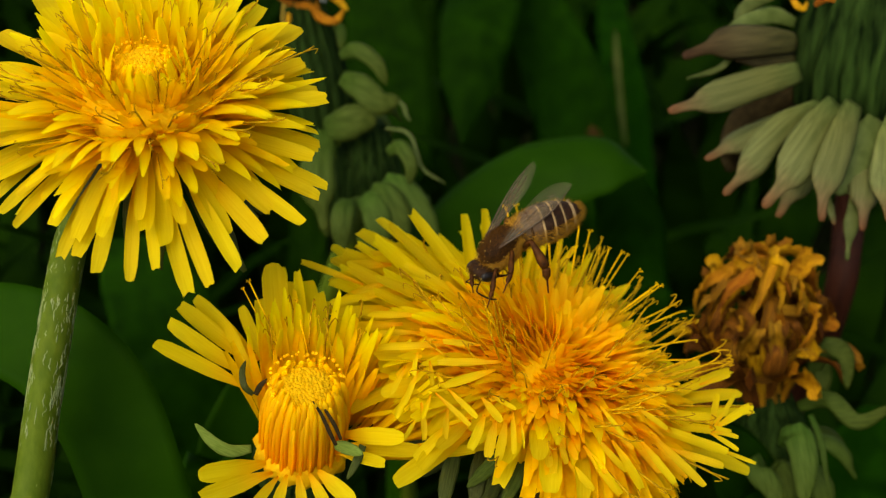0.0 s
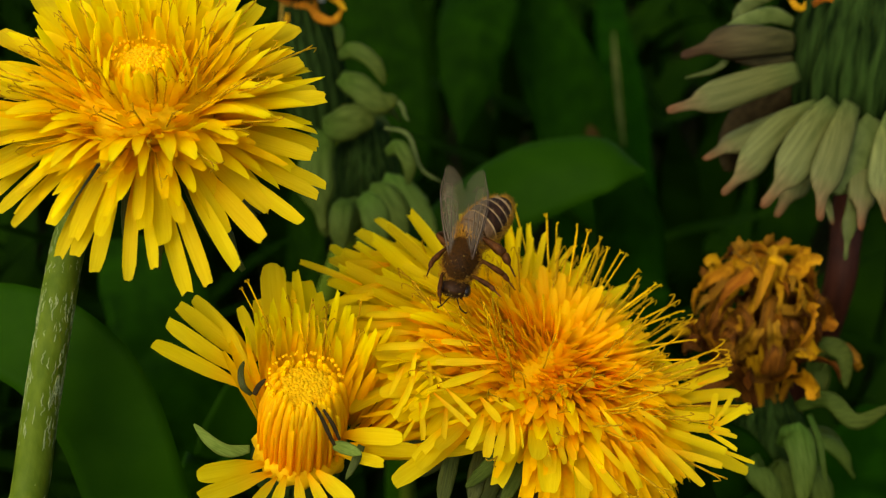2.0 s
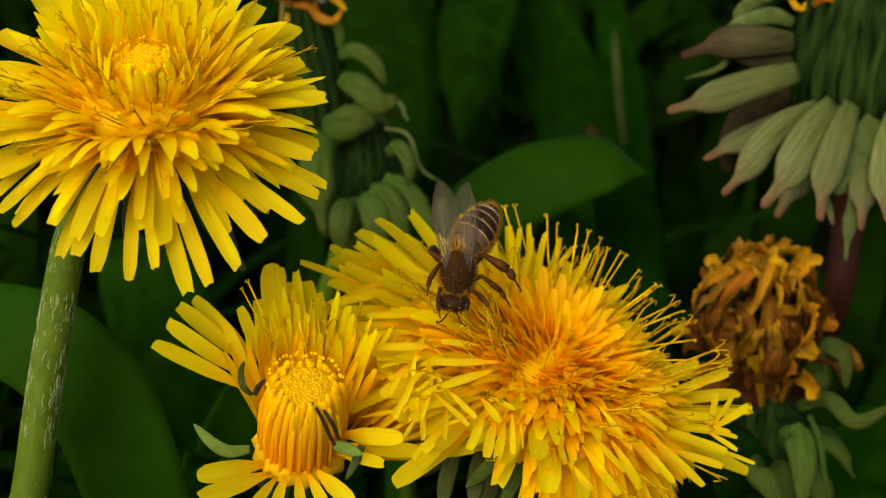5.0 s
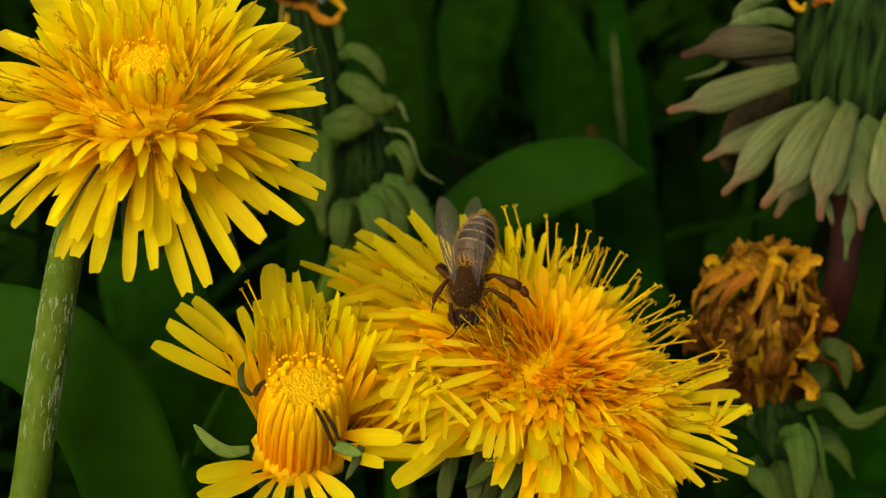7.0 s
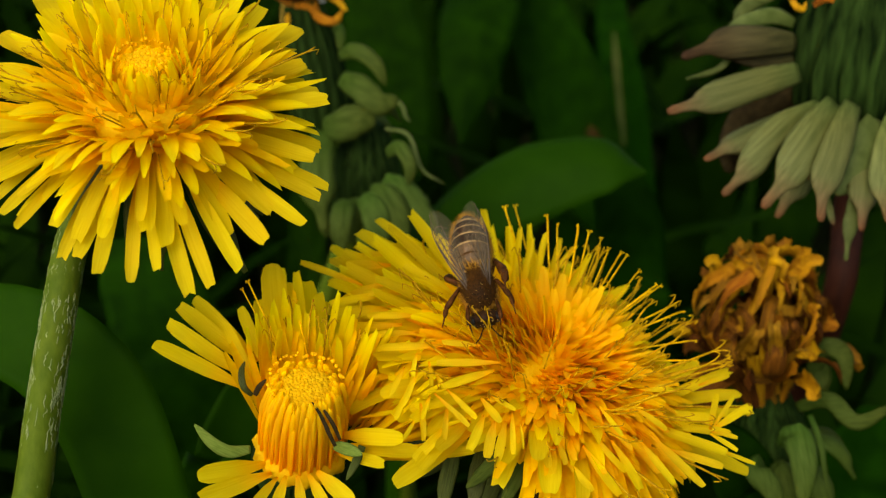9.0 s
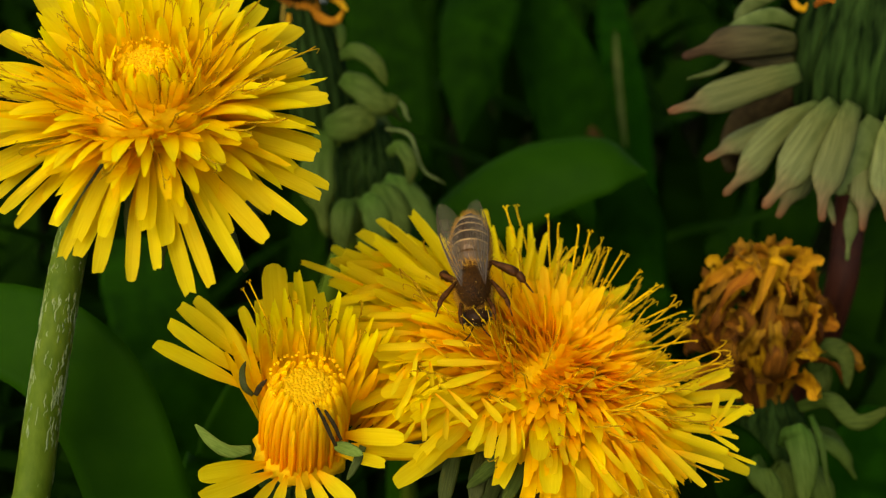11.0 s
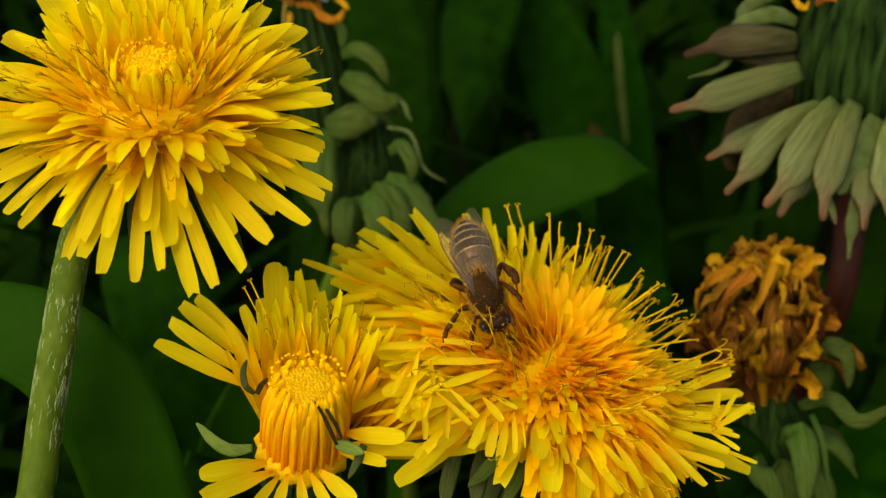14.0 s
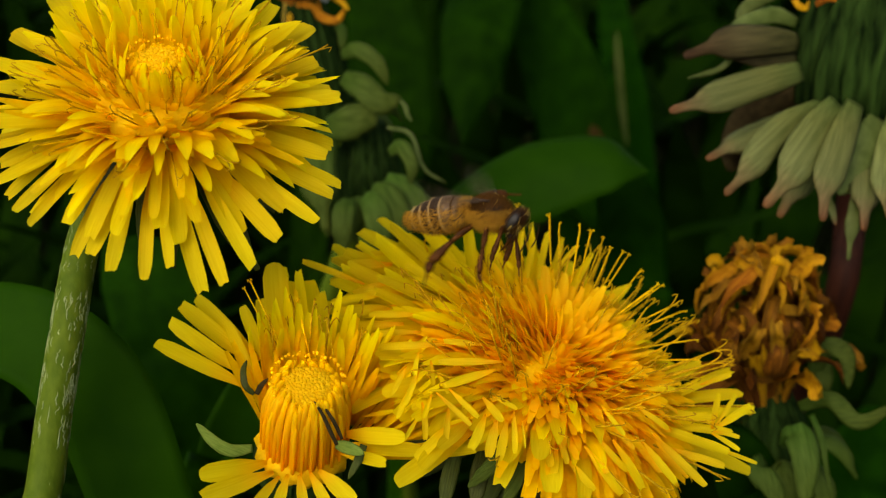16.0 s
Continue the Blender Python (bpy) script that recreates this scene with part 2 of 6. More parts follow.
def join(*sets):
    verts, faces = [], []
    for v, f in sets:
        o = len(verts)
        verts += list(v)
        faces += [tuple(i + o for i in g) for g in f]
    return verts, faces


def ball(centre, rx, ry, rz, nu=14, nv=10, bump=0.0, seed=0.0):
    c = Vector(centre)
    verts, faces = [], []
    for j in range(nv + 1):
        b = -math.pi / 2 + math.pi * j / nv
        for i in range(nu):
            a = 2 * math.pi * i / nu
            d = Vector((math.cos(a) * math.cos(b), math.sin(b), math.sin(a) * math.cos(b)))
            w = 1 + bump * noise.noise(d * 2.5 + Vector((seed, 0, 0)))
            verts.append(c + Vector((d.x * rx, d.y * ry, d.z * rz)) * w)
    for j in range(nv):
        for i in range(nu):
            a, b = j * nu + i, j * nu + (i + 1) % nu
            faces.append((a, b, b + nu, a + nu))
    return verts, faces


def strap(length, width, bends, profile, thick=0.12 * MM, cup=0.12, teeth=0.0, twist=0.0, rings=8, rng=random, ruffle=0.1):
    """A floret's strap along +x: bends is a row of (place, degrees of slope), profile of (place, share of the width).
    The upper side has a ridged channel, the under side is plain, and both meet in a thin edge."""
    verts, faces = [], []
    x = z = 0.0
    for i in range(rings + 1):
        s = i / rings
        a = radians(lerp(bends, s))
        if i:
            x += math.cos(a) * length / rings
            z += math.sin(a) * length / rings
        w = width / 2 * lerp(profile, s)
        tw = radians(twist) * s
        r0, r1 = (1 + rng.uniform(-1, 1) * ruffle * 4 * s for _ in range(2)) if ruffle else (1, 1)
        tips = [teeth * (rng.random() - 0.4) if i == rings else 0 for _ in range(5)]
        tips[1] = (tips[0] + tips[2]) / 2 + abs(tips[1]) * 0.4
        tips[3] = (tips[2] + tips[4]) / 2 + abs(tips[3]) * 0.4
        deep = thick / max(w, 1e-6) * (0.15 if i == rings else 1)
        row = [(-1, cup * r0, 0), (-0.68, 0.0, 1), (0, 0.06 * (cup > 0), 2), (0.68, 0.0, 3), (1, cup * r1, 4), (-1, cup * r0 - 0.01, 0), (0, -deep, 2), (1, cup * r1 - 0.01, 4)]
        for y, h, k in row:
            yy, zz = y * w, h * w
            yy, zz = yy * math.cos(tw) - zz * math.sin(tw), yy * math.sin(tw) + zz * math.cos(tw)
            verts.append((x - math.sin(a) * zz + math.cos(a) * tips[k], yy, z + math.cos(a) * zz + math.sin(a) * tips[k]))
    for i in range(rings):
        o = i * 8
        faces += [(o + k, o + k + 8, o + k + 9, o + k + 1) for k in range(4)]
        faces += [(o + k + 1, o + k + 9, o + k + 8, o + k) for k in (5, 6)]
    o = rings * 8
    faces += [(0, 1, 2, 6, 5), (2, 3, 4, 7, 6)]
    return verts, faces


def along(head, start, end, face, size0, wide=1.0):
    """A pose in the head's space that lays a strap of length size0 from start to end with its upper side towards face."""
    a, b = Vector(start), Vector(end)
    x = (b - a).normalized()
    z = (Vector(face) - x * Vector(face).dot(x)).normalized()
    y = z.cross(x)
    m = Matrix((x, y, z)).transposed().to_4x4()
    world = head.parent.matrix_basis @ head.matrix_basis
    return world.inverted() @ Matrix.Translation(a) @ m @ Matrix.Scale((b - a).length / size0, 4) @ Matrix.Diagonal((1, wide, 1, 1))


def aim(n, place=(0, 0, 0), spin=0.0):
    """A pose whose z axis points along n."""
    q = Vector(n).to_track_quat("Z", "Y").to_matrix().to_4x4()
    return Matrix.Translation(place) @ q @ Matrix.Rotation(radians(spin), 4, "Z")


def petal_pose(az, r, e, z=0.0, roll=0.0, size=1.0):
    return (Matrix.Rotation(radians(az), 4, "Z") @ Matrix.Translation((r, 0, z)) @ Matrix.Rotation(radians(-e), 4, "Y")
            @ Matrix.Rotation(radians(roll), 4, "X") @ Matrix.Scale(size, 4))


# ---- florets: a few shapes of each sort, shared by all flower heads ----
LIGULE = [(0, 0.30), (0.18, 0.5), (0.4, 0.9), (0.7, 1.0), (0.9, 0.92), (1, 0.66)]
NARROW = [(0, 0.4), (0.3, 0.65), (0.6, 1.0), (0.88, 0.85), (1, 0.45)]
TAPERED = [(0, 0.35), (0.25, 0.62), (0.55, 1.0), (0.8, 0.86), (0.93, 0.55), (1, 0.22)]
rf = random.Random(5)


def floret_set(name, mat, count, width, profile, bend, cup, length=10 * MM, wild=1.0, base=(-4, 6), thick=0.09 * MM, teeth=0.6 * MM):
    """Florets of one sort; bend is the turn from the root to the tip, in degrees."""
    made = []
    for i in range(count):
        b0 = rf.uniform(*base)
        turn = rf.uniform(*bend)
        made.append(mesh_from(name, *strap(length, width * rf.uniform(0.8, 1.2), [(0, b0), (0.35, b0 + 0.2 * turn), (0.7, b0 + 0.65 * turn), (1, b0 + turn)], profile, thick, cup * rf.uniform(0.6, 1.5),
                                           teeth, rf.uniform(-14, 14) * wild, 9, rf, 0.06), mat))
    return made


outer_set = floret_set("petal_outer", petal_outer, 12, 1.6 * MM, LIGULE, (-26, 6), 0.2)
mid_set = floret_set("petal_mid", petal_mid, 10, 1.4 * MM, TAPERED, (-22, 8), 0.22)
inner_set = floret_set("petal_inner", petal_inner, 10, 0.95 * MM, NARROW, (-14, 16), 0.35)
arch_set = floret_set("petal_arched", petal_mid, 12, 1.5 * MM, TAPERED, (-65, -30), 0.2, base=(12, 26))
over_outer = floret_set("petal_bent_over", petal_outer, 12, 1.35 * MM, LIGULE, (-60, -25), 0.22, base=(8, 20))
over_mid = floret_set("petal_bent_over", petal_mid, 12, 1.25 * MM, TAPERED, (-75, -35), 0.22, base=(12, 26))
over_inner = floret_set("petal_bent_over", petal_inner, 12, 1.0 * MM, NARROW, (-75, -30), 0.25, base=(12, 26))
incurved_set = floret_set("petal_incurved", petal_mid, 10, 1.15 * MM, NARROW, (8, 38), 0.45, base=(-10, 0))
slim_set = floret_set("petal_slim", petal_mid, 10, 0.8 * MM, NARROW, (-10, 20), 0.3)
wilt_set = floret_set("petal_wilted", petal_wilt, 10, 1.9 * MM, LIGULE, (-60, 75), 0.5, wild=3.5)


def style_mesh(mat, k0=1.0):
    """A thin style with its pair of curled stigma arms, along +x."""
    lean = rf.uniform(-1.0, 1.0)
    h = 10 * MM
    sets = [tube([(0, 0, 0), (h * 0.45, 0, lean * 0.3 * MM), (h * 0.88, 0, lean * MM)], [(0, 0.12 * MM * k0), (0.55, 0.15 * MM * k0), (1, 0.13 * MM * k0)], 5, 5)]
    for s in (-1, 1):
        k = rf.uniform(0.35, 0.75)
        sets.append(tube([(h * 0.87, 0, lean * MM), (h * 0.94, s * 0.22 * MM * k, (lean + 0.1) * MM), (h * 0.985, s * 0.6 * MM * k, (lean + 0.2) * MM),
                          (h * 0.95, s * 0.95 * MM * k, (lean + 0.3) * MM)], [(0, 0.10 * MM * k0), (1, 0.075 * MM * k0)], 4, 6))
    return mesh_from("style", *join(*sets), mat)


style_set = [style_mesh(style_mat) for _ in range(6)]
thin_styles = [style_mesh(style_olive, 0.55) for _ in range(6)]
bud_set = []
for _ in range(4):
    h = 10 * MM
    bud_set.append(mesh_from("bud_floret", *tube([(0, 0, 0), (h * 0.5, 0, -0.35 * MM), (h * 0.85, 0, 0), (h, 0, 0.75 * MM)],
                                                 [(0, 0.30 * MM), (0.5, 0.43 * MM), (0.85, 0.42 * MM), (0.93, 0.40 * MM), (0.98, 0.30 * MM), (1, 0.08 * MM)], 6, 9, 0.1), petal_inner))


def tongue(length, width, bends, profile, thick, belly, twist, rings, rng):
    """A thick fleshy tongue along +x, rounded all round."""
    verts, faces = [], []
    x = z = 0.0
    for i in range(rings + 1):
        s = i / rings
        a = radians(lerp(bends, s))
        if i:
            x += math.cos(a) * length / rings
            z += math.sin(a) * length / rings
        w = width / 2 * lerp(profile, s)
        t = thick / 2 * min(1, lerp(profile, s) * 1.3)
        tw = radians(twist) * s + rng.uniform(-0.05, 0.05)
        for k in range(10):
            b = 2 * math.pi * k / 10
            yy, zz = math.cos(b) * w, math.sin(b) * t + belly * w * math.cos(b) ** 2
            yy, zz = yy * math.cos(tw) - zz * math.sin(tw), yy * math.sin(tw) + zz * math.cos(tw)
            verts.append((x - math.sin(a) * zz, yy, z + math.cos(a) * zz))
    for i in range(rings):
        for k in range(10):
            p, q = i * 10 + k, i * 10 + (k + 1) % 10
            faces.append((p, p + 10, q + 10, q))
    faces += [tuple(range(10)), tuple(rings * 10 + k for k in range(10))[::-1]]
    return verts, faces


PLAIN_END = [(0, 0.7), (0.2, 0.85), (0.5, 1.0), (0.72, 0.82), (0.86, 0.36), (1, 0.2)]
TAILED = [(0, 0.62), (0.2, 0.74), (0.5, 0.96), (0.68, 1.04), (0.76, 0.8), (0.82, 0.38), (0.95, 0.27), (1, 0.16)]


def bract_mesh(mat, length, width, bends, thick=0.5 * MM, twist=0, cup=-0.15, profile=PLAIN_END):
    return mesh_from("bract", *tongue(length, width, bends, profile, thick, cup,
                                      twist, 20, rf), mat)


pale_bracts = [bract_mesh(bract_mat, 15 * MM, 4.0 * MM, [(0, 26 - 6 * i), (0.25, 6 - 4 * i), (1, -12 + 7 * i)], 1.0 * MM, rf.uniform(-20, 20), -0.25, TAILED) for i in range(4)]
fat_bracts = [bract_mesh(bract_green, 11 * MM, 5.0 * MM, [(0, 55), (0.3, 25), (0.55, -25), (0.85, -62 - 8 * i), (1, -60)], 1.6 * MM, rf.uniform(-10, 10), -0.35) for i in range(3)]
curl_bracts = [bract_mesh(bract_green, 12 * MM, 3.6 * MM, [(0, 70), (0.25, 25), (0.5, -40), (0.8, -75 - 10 * i), (1, -70)], 1.1 * MM, rf.uniform(-12, 12), -0.3)
               for i in range(3)]
cup_bracts = [bract_mesh(bract_dark, 11 * MM, 2.4 * MM, [(0, 0), (0.5, -6 * i), (1, 8 - 9 * i)], 0.5 * MM, rf.uniform(-15, 15)) for i in range(3)]


def lathe(rows, sides=24, groove=0.0, teeth=12):
    """A turned form about z; rows of (z, radius)."""
    verts, faces = [], []
    for z, r in rows:
        for k in range(sides):
            a = 2 * math.pi * k / sides
            w = 1 + groove * math.cos(teeth * a)
            verts.append((r * w * math.cos(a), r * w * math.sin(a), z))
    for i in range(len(rows) - 1):
        for k in range(sides):
            a, b = i * sides + k, i * sides + (k + 1) % sides
            faces.append((a, b, b + sides, a + sides))
    faces.append(tuple(range(sides))[::-1])
    faces.append(tuple((len(rows) - 1) * sides + k for k in range(sides)))
    return verts, faces


def rel(pts, base):
    return [Vector(p) - Vector(base) for p in pts]


def stem_part(parent, base, pts, r0, r1, mat=stem_mat, label=""):
    me = mesh_from("stem", *tube(rel(pts, base), [(0, r0), (1, r1)], 16, 28, 0.08, r0 * 1e4), mat)
    return piece("stem", me, parent, None, label)


# ---- open and half-open flower heads ----
FAT = [(0, 0.62), (0.25, 0.95), (0.5, 1.0), (0.75, 0.85), (0.92, 0.5), (1, 0.14)]
BEAKED = [(0, 0.60), (0.2, 0.84), (0.45, 0.98), (0.6, 1.0), (0.7, 0.74), (0.78, 0.36), (0.88, 0.27), (0.96, 0.28), (1, 0.14)]
THREAD = [(0, 0.8), (0.4, 1.0), (0.8, 0.7), (1, 0.2)]


def curved_bract(head, pts, width, mat, profile=BEAKED, thick=0.3, label="", seed=0, furl=0.0, name="bract"):
    """A fleshy bract bent along a curve through pts, with a shallow groove on its outer side; furl rolls its edges in."""
    rng = random.Random(seed)
    world = (head.parent.matrix_basis @ head.matrix_basis).inverted()
    n, m = 22, 12
    c = spline([world @ Vector(p) for p in pts], n)
    out = world.to_3x3() @ Vector((0, -0.88, 0.47))
    verts, faces = [], []
    for i, p in enumerate(c):
        d = (c[min(i + 1, n)] - c[max(i - 1, 0)]).normalized()
        side = d.cross(out).normalized()
        up = side.cross(d)
        w = width / 2 * MM * lerp(profile, i / n) * (1 + 0.05 * noise.noise(Vector((i * 0.5, seed, 0))))
        for k in range(m):
            b = 2 * math.pi * k / m
            y, h = math.cos(b), math.sin(b)
            z = h * thick * (1 - 0.3 * math.exp(-9 * y * y) * (h > 0)) - furl * y * y
            verts.append(p + side * (y * w) + up * (z * w))
    for i in range(n):
        for k in range(m):
            a, b = i * m + k, i * m + (k + 1) % m
            faces.append((a, b, b + m, a + m))
    faces += [tuple(range(m))[::-1], tuple(n * m + k for k in range(m))]
    x = (c[-1] - c[0]).normalized()
    z = (out - x * out.dot(x)).normalized()
    m = Matrix.Translation(c[0]) @ Matrix((x, z.cross(x), z)).transposed().to_4x4()
    back = m.inverted()
    return piece(name, mesh_from(name, [back @ v for v in verts], faces, mat), head, m, label)


def shortened(m, size, room):
    """The share of its length that a floret at the pose m keeps, so that it ends short of the rooms (start, end, radius)."""
    keep = 1.0
    for a, b, r in room:
        ab = b - a
        for k in range(3, 11):
            p = m @ Vector((size * k / 10, 0, 0))
            t = min(1, max(0, (p - a).dot(ab) / ab.length_squared))
            if (p - (a + ab * t)).length < r:
                keep = min(keep, max(0.3, (k - 1) / 10))
                break
    return keep



def head_part(parent, base, place, n, radius, depth, spin=0, dome=2.7, bed=None):
    """The green cup under the florets, which carries them."""
    rows = [(-depth, 0.35 * radius), (-depth * 0.9, 0.75 * radius), (-depth * 0.5, radius * 1.05), (-depth * 0.1, radius), (0, radius * 0.9), (0.6 * MM, radius * 0.4)]
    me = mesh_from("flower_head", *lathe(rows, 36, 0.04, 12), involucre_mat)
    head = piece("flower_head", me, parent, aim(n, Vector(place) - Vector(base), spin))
    # added filler core: gaps between the florets end on orange, not in the dark
    disc = [(-0.4 * MM, radius * 0.98)] + [(dome * MM * math.sin(radians(a)), radius * (0.05 + 0.97 * math.cos(radians(a)))) for a in range(5, 91, 17)]
    disc = [(z * MM, r * MM) for z, r in bed] if bed else disc
    piece("receptacle", mesh_from("receptacle", *lathe(disc, 28, 0.05, 14), bud_mat), head)
    return head


def bracts_under(head, radius, depth, count, e0, e1, shapes, seed, size=1.0):
    rng = random.Random(seed)
    for i in range(count):
        piece("bract", shapes[i % len(shapes)], head, petal_pose(360 * i / count + rng.uniform(-9, 9), radius * 0.9, rng.uniform(e0, e1), -depth * 0.7, rng.uniform(-10, 10),
                                                                size * rng.uniform(0.85, 1.15)))


def pompon(head, count, r0, l_in, l_out, e_in, e_out, power, seed, start=0.0, lift=None, skip=None, room=(), warm=1.0, wide=1.0, sorts=(outer_set, mid_set, inner_set)):
    """Florets by the golden angle from the middle outwards; lift bends the heads that open to one side."""
    rng = random.Random(seed)
    for i in range(count):
        f = start + (1 - start) * (i + 0.5) / count
        az = i * 137.508 + rng.uniform(-6, 6)
        e = e_in + (e_out - e_in) * f ** power + rng.gauss(0, 4.5) + 5
        if lift:
            e += lift(az % 360, f)
        size = (l_in + (l_out - l_in) * f) * rng.uniform(0.82, 1.03)
        if skip:
            size *= skip(az % 360, f)
        if not size:
            continue
        group = sorts[0] if f > 0.62 * warm + rng.uniform(-0.1, 0.1) else sorts[1] if f > 0.3 * warm + rng.uniform(-0.1, 0.1) else sorts[2]
        size *= shortened(petal_pose(az, r0 * math.sqrt(f), e), size, room)
        piece("petal", rng.choice(group), head, petal_pose(az, r0 * math.sqrt(f), e, 0, rng.uniform(-13, 13), size / (10 * MM)) @ Matrix.Diagonal((1, wide * rng.uniform(0.85, 1.15), 1, 1)))


def ring(head, count, r, e_far, e_near, l_far, l_near, shapes, seed, wide=1.0, span=(0, 360), loose=4.0, room=(), height=0.0):
    """One whorl of florets; the lean and the length go from the far side of the head to the near one."""
    rng = random.Random(seed)
    for i in range(count):
        az = span[0] + (span[1] - span[0]) * (i + rng.uniform(0.15, 0.85)) / count
        near = (1 - math.sin(radians(az))) / 2
        e = e_far + (e_near - e_far) * near + rng.gauss(0, loose)
        size = (l_far + (l_near - l_far) * near) * rng.uniform(0.88, 1.05)
        at = r * rng.uniform(0.93, 1.07)
        size *= shortened(petal_pose(az, at, e, height), size, room)
        piece("petal", rng.choice(shapes), head, petal_pose(az, at, e, height, rng.uniform(-12, 12), size / (10 * MM)) @ Matrix.Diagonal((1, wide * rng.uniform(0.85, 1.15), 1, 1)))


def styles(head, count, r0, l_in, l_out, e_in, e_out, seed, start=0.1, end=0.95, lift=None, span=(0, 360)):
    rng = random.Random(seed)
    for i in range(count):
        f = start + (end - start) * (i + 0.5) / count
        az = (i * 137.508 + 40 + rng.uniform(-12, 12)) % 360
        if not span[0] <= az <= span[1]:
            continue
        e = e_in + (e_out - e_in) * f + rng.gauss(0, 6) + (lift(az % 360, f) if lift else 0)
        size = (l_in + (l_out - l_in) * f) * rng.uniform(0.8, 1.12)
        piece("style", rng.choice(thin_styles), head, petal_pose(az, r0 * math.sqrt(f), e, 0, rng.uniform(0, 360), size / (10 * MM)))


def inner_fill(head, count, r0, l_in, l_out, e_in, e_out, seed, span=(0, 360), lift=None, room=(), mats=None, skip=None, slim=1.0, arch=0.0):
    """The crowd of small florets between the larger ones, too fine to tell apart, as two meshes."""
    rng = random.Random(seed)
    mats = mats or (fill_orange, fill_yellow, fill_orange)
    for mat, width, part_of, low in ((mats[0], 1.15, 0, 0.5), (mats[1], 1.3, 1, 0.5), (mats[2], 1.25, 2, 0.0)):
        verts, faces = [], []
        for i in range(count):
            f = (i + 0.5) / count * (0.62 if part_of == 0 else 1.0)
            az = (i * 137.508 + 70 + 23 * part_of) % 360
            if not span[0] <= az <= span[1]:
                continue
            size = (l_in + (l_out - l_in) * f) * (rng.uniform(0.72, 1.05) if low else rng.uniform(0.35, 0.6))
            e = e_in + (e_out - e_in) * f + rng.gauss(0, 3.5 if low else 8) + 6 + (lift(az, f) if lift else 0)
            m = petal_pose(az + rng.gauss(0, 4), r0 * math.sqrt(f), e, 0, rng.uniform(-15, 15), 1)
            size *= shortened(m, size, room) * (skip(az, f) if skip else 1)
            v, g = strap(size, width * slim * MM, [(0, -0.3 * arch), (0.5, 0.1 * arch + rng.uniform(-7, 7)), (1, arch + rng.uniform(-20, 18))], NARROW, cup=0.15, teeth=0.5 * MM, twist=rng.uniform(-15, 15), rings=6, rng=rng)
            o = len(verts)
            verts += [m @ Vector(p) for p in v]
            faces += [tuple(k + o for k in q) for q in g]
        tagged(piece("inner_floret", mesh_from("inner_floret", verts, faces, mat), head), kind="stuff")


def bud_column(head, radius, height, seed, rim=34, grains=120, fine=1.0):
    """The closed middle of a flower: a grainy domed core inside rings of unopened florets."""
    rng = random.Random(seed)
    rows = [(0, radius * 0.9), (height * 0.6, radius * 0.95), (height * 0.86, radius * 0.84), (height * 0.92, radius * 0.7), (height * 0.94, radius * 0.4), (height * 0.93, radius * 0.1)]
    piece("bud_core", mesh_from("bud_core", *lathe(rows, 32, 0.02, 16), bud_mat), head)
    verts, faces = [], []
    for i in range(grains):
        f = (i + 0.5) / grains
        a, r = radians(i * 137.508), radius * 0.8 * math.sqrt(f)
        v, g = ball((r * math.cos(a), r * math.sin(a), height * (0.945 - 0.06 * f * f) + rng.uniform(-0.1, 0.1) * MM), 0.3 * MM, 0.3 * MM, 0.25 * MM, 6, 4)
        o = len(verts)
        verts += v
        faces += [tuple(k + o for k in q) for q in g]
    tagged(piece("bud_tip", mesh_from("bud_tip", verts, faces, bud_mat), head), kind="stuff")
    knobs = []
    for i in range(rim):
        a = 2 * math.pi * (i + rng.uniform(-0.25, 0.25)) / rim
        if math.sin(a) < -0.25:
            continue
        knobs.append(ball((radius * rng.uniform(0.94, 1.04) * math.cos(a), radius * rng.uniform(0.94, 1.04) * math.sin(a), height * rng.uniform(0.97, 1.04)), *[rng.uniform(0.13, 0.22) * MM] * 3, 8, 6))
    tagged(piece("bud_knob", mesh_from("bud_knob", *join(*knobs), bud_mat), head), kind="stuff")
    for whorl, (r, h, count) in enumerate(((1.0, 1.0, rim), (1.10, 0.95, rim), (1.2, 0.8, rim // 2))):
        for i in range(count):
            az = 360 * (i + 0.5 * whorl) / count + rng.uniform(-2, 2)
            piece("bud_floret", rng.choice(bud_set), head, petal_pose(az, radius * r, 90 + rng.uniform(0.5, 4.5), 0, rng.uniform(-12, 12), height / (10 * MM) * h * rng.uniform(0.93, 1.03)) @ Matrix.Diagonal((1, fine, fine, 1)))


# the tall flower that sways
F1 = Vector((-0.02849, 0.11044, 0.15636))
F1_N = (0.0501, -0.2988, 0.9530)
f1_base = Vector((F1.x - 0.0175, F1.y + 0.012, 0.0))
flower_1 = thing("dandelion", f1_base, "fully open yellow dandelion on a scurfy green stalk", "flower", "dandelions")
stem_part(flower_1, f1_base, [f1_base - Vector((0, 0, 0.02)), (-0.04434, 0.08833, 0.09986), (-0.04230, 0.09895, 0.11985), (-0.04016, 0.10604, 0.13317), (-0.03855, 0.11183, 0.14193), (-0.03621, 0.11485, 0.14761), F1 - Vector(F1_N) * 5 * MM],
          1.95 * MM, 1.65 * MM)
rs = random.Random(61)
line = spline(rel([(-0.04434, 0.08833, 0.09986), (-0.04230, 0.09895, 0.11985), (-0.04016, 0.10604, 0.13317), (-0.03855, 0.11183, 0.14193), (-0.03621, 0.11485, 0.14761)], f1_base), 200)
scurf_v, scurf_f = [], []
